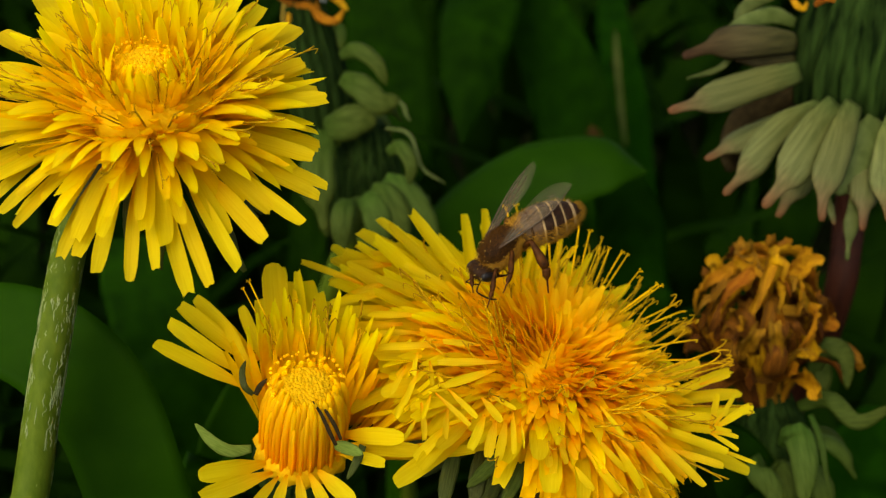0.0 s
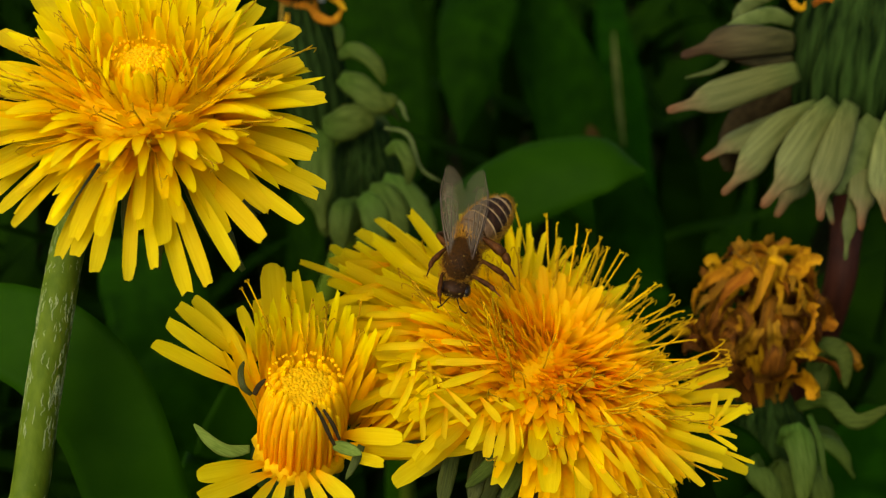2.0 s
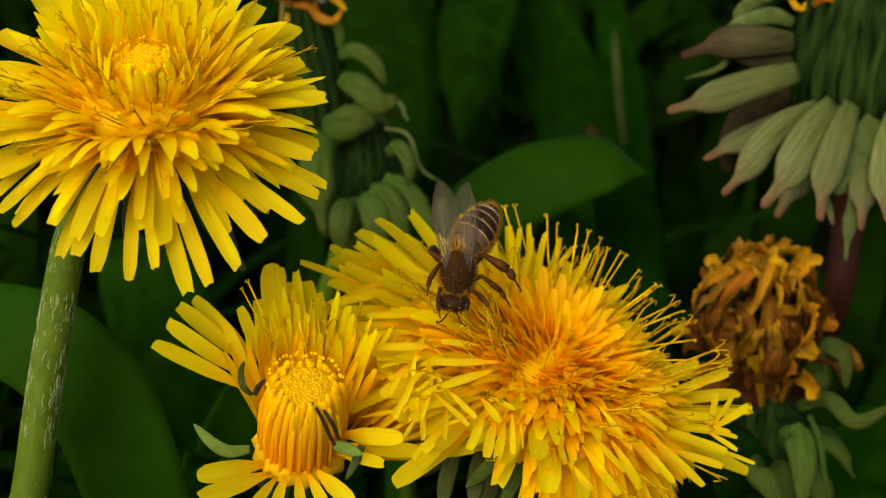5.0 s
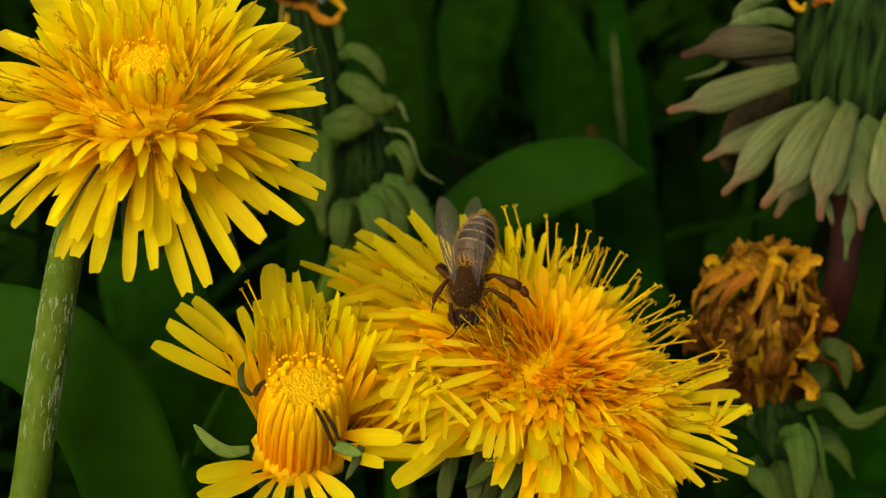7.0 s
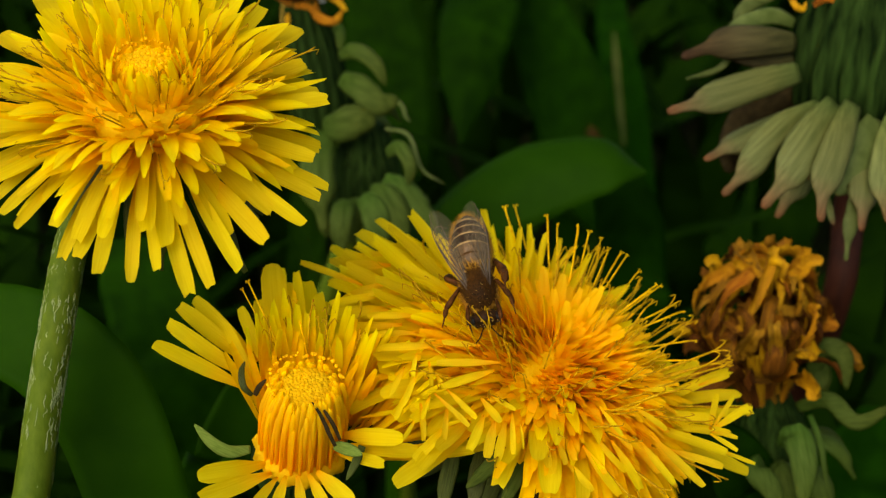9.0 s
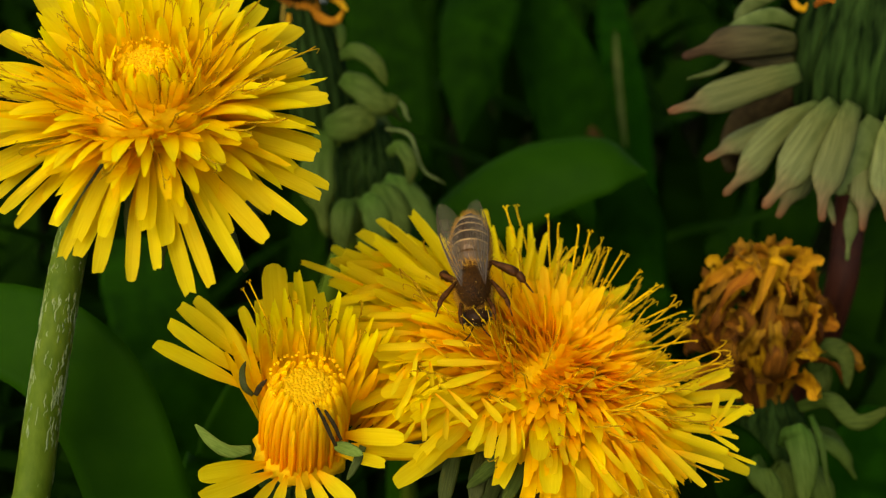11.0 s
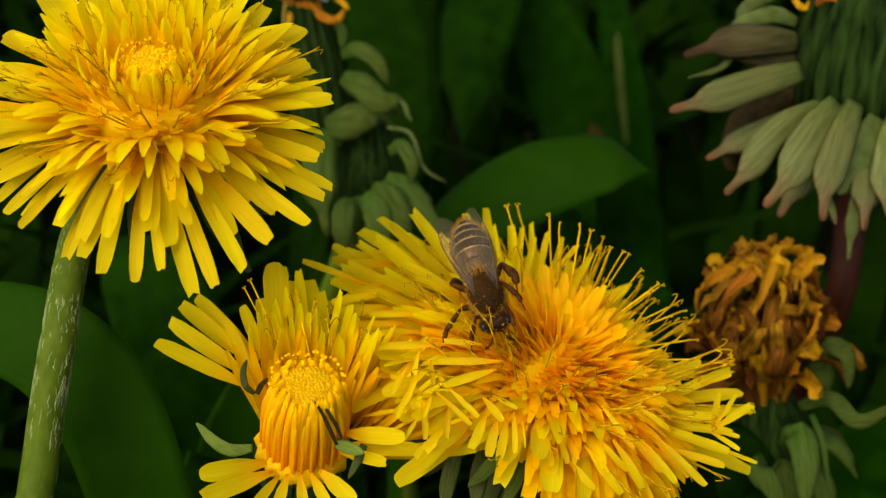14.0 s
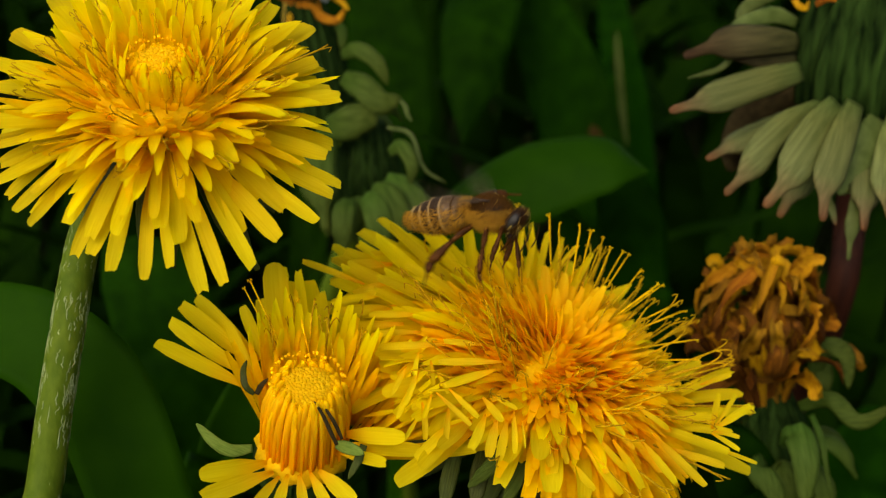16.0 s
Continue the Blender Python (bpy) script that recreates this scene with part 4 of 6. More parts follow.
FRINGE_FOOT = (
    ((0.00964, 0.09573, 0.12869), (0.01002, 0.09264, 0.12714), 1.4),
    ((0.01101, 0.09547, 0.12821), (0.01174, 0.09289, 0.12762), 1.5),
    ((0.01074, 0.09521, 0.12772), (0.01012, 0.09196, 0.12586), 1.5),
    ((0.01183, 0.09457, 0.12651), (0.01416, 0.09163, 0.12524), 1.4),
    ((0.01457, 0.09573, 0.12869), (0.01760, 0.09308, 0.12584), 1.0),
    ((0.01622, 0.09547, 0.12821), (0.01945, 0.09242, 0.12459), 1.0),
    ((0.01348, 0.09521, 0.12772), (0.01691, 0.09132, 0.12467), 1.1),
    ((0.01911, 0.09628, 0.12760), (0.02224, 0.09341, 0.12434), 1.0),
    ((0.02224, 0.09750, 0.12564), (0.02752, 0.09581, 0.12458), 1.0),
    ((0.02039, 0.09735, 0.12748), (0.02519, 0.09420, 0.12369), 1.0),
)
FRINGE_RIGHT = (
    ((0.02755, 0.10249, 0.12437), (0.02809, 0.10331, 0.12805), 1.2),
    ((0.02773, 0.10249, 0.12437), (0.03048, 0.10505, 0.12705), 1.0),
    ((0.02773, 0.10244, 0.12427), (0.03170, 0.10364, 0.12654), 1.0),
    ((0.02751, 0.10154, 0.12471), (0.02958, 0.09973, 0.12557), 1.3),
    ((0.02733, 0.10146, 0.12456), (0.02969, 0.09903, 0.12426), 1.2),
    ((0.02680, 0.10629, 0.12726), (0.02995, 0.10680, 0.12821), 1.1),
    ((0.02752, 0.09997, 0.12389), (0.03141, 0.09844, 0.12315), 0.7),
    ((0.01895, 0.09778, 0.13256), (0.02224, 0.09778, 0.13256), 1.2),
    ((0.01825, 0.09619, 0.13169), (0.02133, 0.09436, 0.13037), 1.1),
    ((0.01486, 0.09537, 0.13228), (0.01687, 0.09329, 0.13050), 1.0),
    ((-0.00869, 0.11297, 0.13556), (-0.01533, 0.11498, 0.13721), 0.8),
)
for a, b, wide in FRINGE_LEFT + FRINGE_LOW + FRINGE_TORN + FRINGE_FOOT + FRINGE_RIGHT:
    piece("petal", rh.choice(outer_set + over_outer), head_3, along(head_3, a, b, Vector((0.0, -0.75, 0.66)) + Vector((rh.uniform(-0.35, 0.35), 0, rh.uniform(-0.2, 0.2))), 10 * MM, wide))
for k, (mat, width, profile, pts) in enumerate((
        (bract_green, 1.70, FAT, ((0.00688, 0.09871, 0.12471), (0.00494, 0.09679, 0.12430), (0.00223, 0.09489, 0.12286))),
        (bract_green, 1.50, FAT, ((0.00855, 0.09817, 0.12477), (0.00713, 0.09526, 0.12355), (0.00558, 0.09317, 0.12174))),
        (bract_green, 1.60, FAT, ((0.01025, 0.09804, 0.12452), (0.00925, 0.09526, 0.12355), (0.00873, 0.09317, 0.12174))),
        (bract_dark, 2.00, FAT, ((0.00449, 0.10019, 0.12430), (0.00345, 0.09711, 0.12277), (0.00292, 0.09473, 0.12043))),
        (bract_dark, 1.80, FAT, ((0.00122, 0.10059, 0.12292), (0.00035, 0.09843, 0.12100), (-0.00011, 0.09630, 0.11911))),
        (bract_brown, 0.80, THREAD, ((0.00869, 0.09565, 0.12428), (0.00889, 0.09407, 0.12345), (0.00906, 0.09330, 0.12199))))):
    curved_bract(head_3, pts, width, mat, profile, 0.3, "", 110 + k)
for tip in RIM_STYLES:
    root = Vector(tip).lerp(Vector((0.01241, 0.11166, 0.12671)), rh.uniform(0.36, 0.46))
    piece("style", rh.choice(style_set), head_3, along(head_3, root, tip, (rh.uniform(-1, 1), -0.5, rh.uniform(-1, 1)), 9.85 * MM))
for a, b in (((0.00357, 0.09908, 0.13819), (0.00150, 0.09904, 0.14024)), ((0.00399, 0.09903, 0.13917), (0.00272, 0.09898, 0.14120)), ((0.00314, 0.09857, 0.13724), (0.00224, 0.09811, 0.13955)), ((0.00087, 0.09925, 0.13745), (0.00204, 0.09868, 0.13957)), ((0.00454, 0.09921, 0.13843), (0.00416, 0.09886, 0.14097))):
    piece("style", rh.choice(style_set), head_3, along(head_3, a, b, (0.3, -0.8, 0.5), 9.85 * MM))
styles(head_3, 110, 6.0 * MM, 11.0 * MM, 16.6 * MM, 86, 18, 32, 0.25)


# ---- closed heads with turned-back bracts ----
def closed_head(place, n, radius, height, label, base, stem_pts, seed, shapes, spans, tuft=0, stem_m=stem_mat, size=1.0, tuft_mat=None):
    """spans: rows of (azimuth from, to, count, elevation from, to)."""
    rng = random.Random(seed)
    n = Vector(n).normalized()
    plant = thing("closed_dandelion", base, label, "flower", "closed dandelions")
    stem_part(plant, base, [Vector(base) - Vector((0, 0, 0.02)), *stem_pts, Vector(place) + n * 1 * MM], 2.0 * MM, 2.2 * MM, stem_m)
    rows = [(-0.5 * MM, radius * 0.5), (0, radius * 0.8), (height * 0.06, radius * 0.95), (height * 0.25, radius), (height * 0.5, radius * 0.9), (height * 0.75, radius * 0.72),
            (height * 0.92, radius * 0.6), (height, radius * 0.5)]
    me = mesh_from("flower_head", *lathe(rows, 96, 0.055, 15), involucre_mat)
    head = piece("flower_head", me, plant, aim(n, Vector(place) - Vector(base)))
    for a0, a1, count, e0, e1 in spans:
        for i in range(count):
            az = a0 + (a1 - a0) * (i + 0.5) / count + rng.uniform(-5, 5)
            piece("bract", rng.choice(shapes), head, petal_pose(az, radius * 0.86, rng.uniform(e0, e1), rng.uniform(-0.3, 0.8) * MM, rng.uniform(-14, 14), size * rng.uniform(0.85, 1.12)))
    for i in range(tuft):
        piece("petal", rng.choice(wilt_set), head, petal_pose(i * 137.5, radius * 0.5 * math.sqrt(i / tuft), rng.uniform(20, 85), height * 0.98, rng.uniform(0, 360), rng.uniform(0.5, 0.9)))
    return plant, head


pa = (0.05577, 0.15453, 0.13918)
_, head_a = closed_head(pa, (0.0201, 0.1191, 0.9927), 9.6 * MM, 24 * MM, "closed green dandelion head with pale pink-tipped turned-back bracts", (pa[0] + 0.004, pa[1] + 0.02, 0),
                        [(pa[0] + 0.002, pa[1] + 0.018, 0.06), (0.05573, 0.14998, 0.10931), (0.05717, 0.15415, 0.12355)], 41, pale_bracts, [(20, 100, 3, -60, -20)], 0, stem_red, 1.0)
PALE_BRACTS = (
    (bract_mat, 4.3, BEAKED, ((0.04606, 0.15028, 0.14610), (0.04027, 0.14770, 0.14550), (0.03332, 0.14480, 0.14430), (0.02813, 0.14319, 0.14341))),
    (bract_mat, 3.9, BEAKED, ((0.04885, 0.14815, 0.14208), (0.04231, 0.14392, 0.14051), (0.03821, 0.13979, 0.13701), (0.03486, 0.13736, 0.13456))),
    (bract_mat, 4.9, BEAKED, ((0.05012, 0.14644, 0.14313), (0.04544, 0.14070, 0.14085), (0.04255, 0.13672, 0.13763), (0.03901, 0.13393, 0.13451))),
    (bract_mat, 4.2, BEAKED, ((0.05210, 0.14551, 0.14350), (0.04893, 0.13945, 0.14062), (0.04662, 0.13533, 0.13713), (0.04583, 0.13226, 0.13349))),
    (bract_mat, 3.6, BEAKED, ((0.05728, 0.14483, 0.14223), (0.05518, 0.13987, 0.13929), (0.05440, 0.13681, 0.13567), (0.05487, 0.13395, 0.13241))),
    (bract_mat, 1.0, THREAD, ((0.04816, 0.13813, 0.13388), (0.04827, 0.13639, 0.13275), (0.04869, 0.13557, 0.13119))),
)
GREEN_BRACTS = (
    (bract_green_mat, 4.2, FAT, ((0.05533, 0.14553, 0.14141), (0.05298, 0.14222, 0.13944), (0.05086, 0.13946, 0.13639), (0.04929, 0.13829, 0.13419))),
    (bract_green_mat, 2.1, BEAKED, ((0.05267, 0.14196, 0.13683), (0.05185, 0.13813, 0.13388), (0.05067, 0.13524, 0.13057), (0.05024, 0.13351, 0.12733))),
    (bract_green_mat, 2.3, FAT, ((0.04663, 0.15713, 0.15044), (0.04343, 0.15665, 0.15167), (0.04019, 0.15533, 0.15132), (0.03721, 0.15491, 0.15053))),
    (bract_green_mat, 2.2, FAT, ((0.04516, 0.16289, 0.15276), (0.04285, 0.16252, 0.15208), (0.04045, 0.16075, 0.15088), (0.03953, 0.15982, 0.14912))),
    (bract_green_mat, 0.9, THREAD, ((0.03803, 0.15365, 0.14817), (0.03691, 0.15186, 0.14693), (0.03528, 0.15130, 0.14588), (0.03139, 0.14987, 0.14532))),
)
DRIED_BRACTS = (
    (bract_dry, 4.6, BEAKED, ((0.04635, 0.15403, 0.14889), (0.04115, 0.15221, 0.14972), (0.03579, 0.15104, 0.14965), (0.03049, 0.14927, 0.14844))),
    (bract_dry, 2.2, FAT, ((0.04642, 0.15394, 0.14659), (0.04204, 0.15288, 0.14672), (0.03809, 0.15234, 0.14784), (0.03506, 0.15152, 0.14843))),
    (bract_brown, 5.6, FAT, ((0.04813, 0.15426, 0.14292), (0.04283, 0.15284, 0.14025), (0.03956, 0.15013, 0.13729), (0.03752, 0.14693, 0.13339))),
    (bract_brown, 4.0, FAT, ((0.04842, 0.15467, 0.14156), (0.04462, 0.15378, 0.13988), (0.04170, 0.15035, 0.13557))),
)
for k, (mat, width, profile, pts) in enumerate(PALE_BRACTS + GREEN_BRACTS + DRIED_BRACTS):
    curved_bract(head_a, pts, width, mat, profile, 0.3 if mat in (bract_mat, bract_green_mat) else 0.12, "dried brownish bract" if mat in (bract_dry, bract_brown) else "", k, 0.0 if mat in (bract_mat, bract_green_mat) else 0.35)
pb = (-0.01870, 0.17683, 0.12786)
_, head_b = closed_head(pb, (-0.1209, 0.0699, 0.9902), 5.0 * MM, 20 * MM, "closed green dandelion head with curled bracts and withered petals on top", (pb[0] - 0.01, pb[1] + 0.02, 0),
                        [(pb[0] - 0.009, pb[1] + 0.018, 0.06), (-0.01324, 0.17961, 0.11605)], 42, fat_bracts, [(60, 150, 3, -20, 10)], 30)
for k, (mat, width, profile, pts) in enumerate((
        (bract_green, 2.5, FAT, ((-0.01555, 0.17422, 0.14000), (-0.01304, 0.17270, 0.14139), (-0.01014, 0.17088, 0.14010), (-0.00856, 0.16932, 0.13717))),
        (bract_green, 4.1, FAT, ((-0.01513, 0.17169, 0.13736), (-0.01223, 0.16822, 0.13723), (-0.00953, 0.16620, 0.13555), (-0.00657, 0.16650, 0.13613))),
        (bract_green_mat, 0.7, THREAD, ((-0.00707, 0.16650, 0.13613), (-0.00592, 0.16596, 0.13511), (-0.00559, 0.16539, 0.13403), (-0.00493, 0.16496, 0.13323))),
        (bract_green, 5.3, FAT, ((-0.01756, 0.16822, 0.13083), (-0.01471, 0.16566, 0.13241), (-0.01249, 0.16504, 0.13337), (-0.00986, 0.16488, 0.13308))),
        (bract_green, 1.6, FAT, ((-0.01708, 0.17830, 0.14341), (-0.01580, 0.17709, 0.14327), (-0.01555, 0.17638, 0.14192), (-0.01580, 0.17566, 0.14057))),
        (bract_green, 5.6, BEAKED, ((-0.01756, 0.16790, 0.13024), (-0.01851, 0.16302, 0.12745), (-0.01806, 0.15889, 0.12394), (-0.01706, 0.15562, 0.11992))),
        (bract_straw, 1.6, THREAD, ((-0.02452, 0.18644, 0.14593), (-0.02466, 0.18340, 0.14234), (-0.02439, 0.18175, 0.13924), (-0.02492, 0.18010, 0.13614))))):
    curved_bract(head_b, pts, width, mat, profile, 0.42, "", 30 + k)
piece("pappus", mesh_from("pappus", *ball((0, 0, 0), 2.2 * MM, 2.2 * MM, 1.6 * MM, 12, 8, 0.4), pappus_mat), head_b, Matrix.Translation((-2 * MM, 1 * MM, 20 * MM)), "white tuft of down")
pc = (-0.01170, 0.16923, 0.11783)
_, head_c = closed_head(pc, (-0.0201, 0.0968, 0.9951), 5.4 * MM, 13 * MM, "closed green dandelion head with thick turned-back bracts", (pc[0] + 0.004, pc[1] + 0.02, 0),
                        [(pc[0] + 0.004, pc[1] + 0.018, 0.05), (-0.01066, 0.16709, 0.10314)], 43, fat_bracts, [(60, 150, 3, -20, 10)], 0)
for k, (mat, width, profile, pts) in enumerate((
        (bract_green_mat, 0.6, THREAD, ((-0.00859, 0.16543, 0.13198), (-0.00507, 0.16311, 0.13187), (-0.00309, 0.15989, 0.12796), (0.00016, 0.15890, 0.12609))),
        (bract_green, 2.3, FAT, ((-0.00822, 0.16280, 0.12917), (-0.00634, 0.16134, 0.13068), (-0.00485, 0.15936, 0.12908), (-0.00501, 0.15792, 0.12637))),
        (bract_green, 4.4, FAT, ((-0.01060, 0.16018, 0.12423), (-0.00829, 0.15791, 0.12423), (-0.00679, 0.15595, 0.12266), (-0.00562, 0.15316, 0.11956))),
        (bract_green, 3.6, FAT, ((-0.00859, 0.16194, 0.12541), (-0.00539, 0.15927, 0.12466), (-0.00292, 0.15665, 0.12186), (-0.00097, 0.15367, 0.11838))),
        (bract_green, 4.2, FAT, ((-0.01183, 0.15972, 0.12336), (-0.01002, 0.15625, 0.12323), (-0.00932, 0.15411, 0.12133), (-0.00883, 0.15241, 0.11814))),
        (bract_green, 3.6, FAT, ((-0.01413, 0.15956, 0.12307), (-0.01438, 0.15610, 0.12295), (-0.01462, 0.15411, 0.12133), (-0.01446, 0.15241, 0.11814))),
        (bract_green, 2.8, FAT, ((-0.01612, 0.16121, 0.12191), (-0.01676, 0.15844, 0.12097), (-0.01700, 0.15620, 0.11889))))):
    curved_bract(head_c, pts, width, mat, profile, 0.42, "", 50 + k)

for k, (head, width, pts) in enumerate((
        (head_b, 1.3, ((-0.02504, 0.17753, 0.14834), (-0.02206, 0.17592, 0.14744), (-0.01986, 0.17478, 0.14744), (-0.01812, 0.17385, 0.14568))),
        (head_b, 1.5, ((-0.01949, 0.17737, 0.14804), (-0.01861, 0.17416, 0.14627), (-0.01603, 0.17280, 0.14584), (-0.01471, 0.17365, 0.14744))),
        (head_b, 1.2, ((-0.01781, 0.17761, 0.14849), (-0.01571, 0.17615, 0.14789), (-0.01429, 0.17447, 0.14685))),
        (head_b, 1.4, ((-0.02417, 0.17867, 0.14835), (-0.02286, 0.17682, 0.14700), (-0.02344, 0.17524, 0.14404))),
        (head_a, 1.0, ((0.04504, 0.15490, 0.15477), (0.04548, 0.15337, 0.15403), (0.04636, 0.15317, 0.15364), (0.04679, 0.15358, 0.15442))),
        (head_a, 1.0, ((0.04736, 0.15239, 0.15432), (0.04879, 0.15182, 0.15538), (0.05066, 0.15148, 0.15474))))):
    curved_bract(head, pts, width, petal_wilt_bright, THREAD, 0.25, "shrivelled orange petal", 140 + k, 0.4, "petal")

# the withered flower
pd = (0.04351, 0.13278, 0.09826)
wilt_n = Vector((-0.1390, 0.1179, 0.9832))
_, wilt_head = closed_head(pd, wilt_n, 5.6 * MM, 10 * MM, "withered dandelion with crumpled brownish orange petals", (pd[0] - 0.004, pd[1] + 0.015, 0),
                           [(pd[0] - 0.004, pd[1] + 0.012, 0.05), (0.04375, 0.13153, 0.08952)], 44, curl_bracts, [(30, 150, 4, -25, 25)], 0)
for k, (mat, width, profile, pts) in enumerate((
        (bract_green, 2.6, FAT, ((0.04738, 0.13093, 0.10970), (0.04838, 0.13165, 0.11532), (0.05095, 0.13054, 0.11535), (0.05131, 0.12845, 0.11141))),
        (bract_green, 2.3, FAT, ((0.04563, 0.12901, 0.10821), (0.04869, 0.12701, 0.11085), (0.05192, 0.12485, 0.10892), (0.05617, 0.12503, 0.11138))),
        (bract_green, 3.9, FAT, ((0.04374, 0.12587, 0.10445), (0.04432, 0.12405, 0.10741), (0.04472, 0.12085, 0.10565), (0.04429, 0.11760, 0.10166))),
        (bract_green, 3.2, FAT, ((0.04089, 0.12583, 0.10222), (0.03961, 0.12275, 0.10283), (0.04079, 0.12026, 0.10241), (0.04164, 0.11822, 0.10070))),
        (bract_green, 0.9, THREAD, ((0.04723, 0.12856, 0.10737), (0.04823, 0.12621, 0.10508), (0.04836, 0.12405, 0.10315), (0.04893, 0.12263, 0.10048))),
        (bract_green, 3.0, FAT, ((0.04687, 0.13363, 0.11052), (0.04812, 0.13265, 0.11294), (0.04869, 0.13079, 0.11156), (0.04781, 0.12908, 0.10834))))):
    curved_bract(wilt_head, pts, width, mat, profile, 0.42, "", 70 + k)
rw = random.Random(45)
wilted = []
for i in range(16):
    b0 = rw.uniform(25, 50)
    wilted.append(mesh_from("withered_petal", *strap(10 * MM, rw.uniform(1.7, 2.9) * MM, [(0, b0), (0.3, b0 - 25), (0.6, b0 - 60 + rw.uniform(-25, 25)), (0.8, b0 - 90 + rw.uniform(-50, 90)), (1, b0 - 110 + rw.uniform(-80, 160))],
                                                     LIGULE, cup=rw.uniform(0.2, 0.9), teeth=0.8 * MM, twist=rw.uniform(-90, 90), rings=16, rng=rw, ruffle=0.25), (petal_wilt, petal_wilt_bright)[i % 2]))
for i in range(36):
    az = i * 137.508
    piece("withered_petal", rw.choice(wilted), wilt_head, petal_pose(az, rw.uniform(2.5, 4.4) * MM, rw.uniform(52, 70), 9 * MM, rw.uniform(-30, 30), rw.uniform(1.1, 1.45)))
for i in range(120):
    zz = 1 - 1.75 * (i + 0.5) / 120
    az = i * 2.39996
    d = Vector((math.cos(az) * math.sqrt(1 - zz * zz), math.sin(az) * math.sqrt(1 - zz * zz), zz))
    grow = rw.uniform(0.72, 1.02)
    at = Vector((d.x * 7.2 * grow * MM, d.y * 7.2 * grow * MM, (20.5 + d.z * 8.6 * grow) * MM))
    up = Vector((rw.gauss(0, 0.6), rw.gauss(0, 0.6), 1.0))
    x = (up - d * up.dot(d)).normalized()
    m = Matrix((x, d.cross(x), d)).transposed().to_4x4()
    size = rw.uniform(0.55, 0.9)
    # mostly brighter petals towards the top, mostly darker ones below
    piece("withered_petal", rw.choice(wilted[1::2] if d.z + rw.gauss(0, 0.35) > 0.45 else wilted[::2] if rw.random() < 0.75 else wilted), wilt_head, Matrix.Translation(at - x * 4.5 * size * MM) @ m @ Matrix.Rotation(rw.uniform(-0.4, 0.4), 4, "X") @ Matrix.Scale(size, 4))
for az, e, z, size in ((95, 70, 22, 0.95), (130, 62, 21, 0.9), (60, 80, 22, 0.9), (15, 48, 19, 0.85), (-20, 20, 13, 0.9), (160, 40, 19, 0.9), (-60, 75, 22, 0.8), (200, 30, 18, 0.8)):
    piece("withered_petal", wilted[(az // 5) % 4 * 2 + 1], wilt_head, petal_pose(az, 4 * MM, e, z * MM, 20, size), "brighter orange petal sticking out")


# ---- leaves ----
def leaf(name, pts, width, side, label, mat, profile=((0, 0.35), (0.3, 0.9), (0.6, 1.0), (0.85, 0.7), (1, 0.06)), fold=0.16, n=30, group="leaves", turn=0.0, wave=0.0):
    """A strap leaf from its root along pts, with a channel along its rib."""
    base = Vector(pts[0])
    c = spline(rel(pts, base), n)
    verts, faces = [], []
    m = 8
    sv = Vector(side).normalized()
    for i, p in enumerate(c):
        d = (c[min(i + 1, n)] - c[max(i - 1, 0)]).normalized()
        s = (sv - d * sv.dot(d)).normalized()
        s = Matrix.Rotation(radians(turn) * i / n, 3, d) @ s
        up = s.cross(d)
        w = width / 2 * lerp(profile, i / n)
        for layer in (0, 1):
            for k in range(m + 1):
                y = 2 * k / m - 1
                h = fold * abs(y) ** 1.4 * w + wave * w * math.sin(9 * i / n * 2 + y * 2) * y * y - layer * 0.35 * MM * (1.05 - y * y)
                verts.append(p + s * (y * w) + up * h)
    q = 2 * (m + 1)
    for i in range(n):
        for k in range(m):
            a = i * q + k
            faces.append((a, a + q, a + q + 1, a + 1))
            b = a + m + 1
            faces.append((b, b + 1, b + q + 1, b + q))
        a, b = i * q, i * q + m + 1
        faces.append((a, b, b + q, a + q))
        a, b = i * q + m, i * q + 2 * m + 1
        faces.append((a, a + q, b + q, b))
    ob = new(name, mesh_from(name, verts, faces, mat))
    ob.location = base
    return tagged(ob, label, "leaf", group)


def ground(p, dx=0.0, dy=0.01):
    return (p[0] + dx, p[1] + dy, -0.004)


la = (-0.00764, 0.16797, 0.09842)
leaf("broad_leaf", [ground(la, -0.004), la, (-0.00143, 0.17045, 0.10947), (0.00759, 0.17145, 0.11773), (0.01745, 0.17069, 0.12271), (0.02539, 0.17043, 0.12434), (0.03108, 0.17061, 0.12256)], 14 * MM,
     (-0.3345, 0.8032, 0.4929), "smooth broad green strap leaf arching over", leaf_mat)
lb = (0.03293, 0.17211, 0.08704)
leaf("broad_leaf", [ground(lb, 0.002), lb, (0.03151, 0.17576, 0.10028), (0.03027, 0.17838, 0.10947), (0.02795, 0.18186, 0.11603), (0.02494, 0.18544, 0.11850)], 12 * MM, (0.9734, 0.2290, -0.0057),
     "shaded broad green leaf bent behind another", leaf_shaded)
lc = (-0.03475, 0.10272, 0.07349)
leaf("broad_leaf", [ground(lc, 0.002), lc, (-0.03290, 0.10436, 0.09361), (-0.03282, 0.10547, 0.10634), (-0.03422, 0.10687, 0.11323), (-0.03645, 0.10929, 0.11992), (-0.03902, 0.11061, 0.12452), (-0.04254, 0.11223, 0.12756), (-0.04740, 0.11406, 0.12888), (-0.05360, 0.11610, 0.12845), (-0.06027, 0.11822, 0.12606)], 11.9 * MM, (0.7184, 0.4113, 0.5610),
     "smooth broad green strap leaf bending over to one side", leaf_mat, ((0, 0.45), (0.3, 0.9), (0.6, 1.0), (0.85, 0.85), (1, 0.3)), n=40)
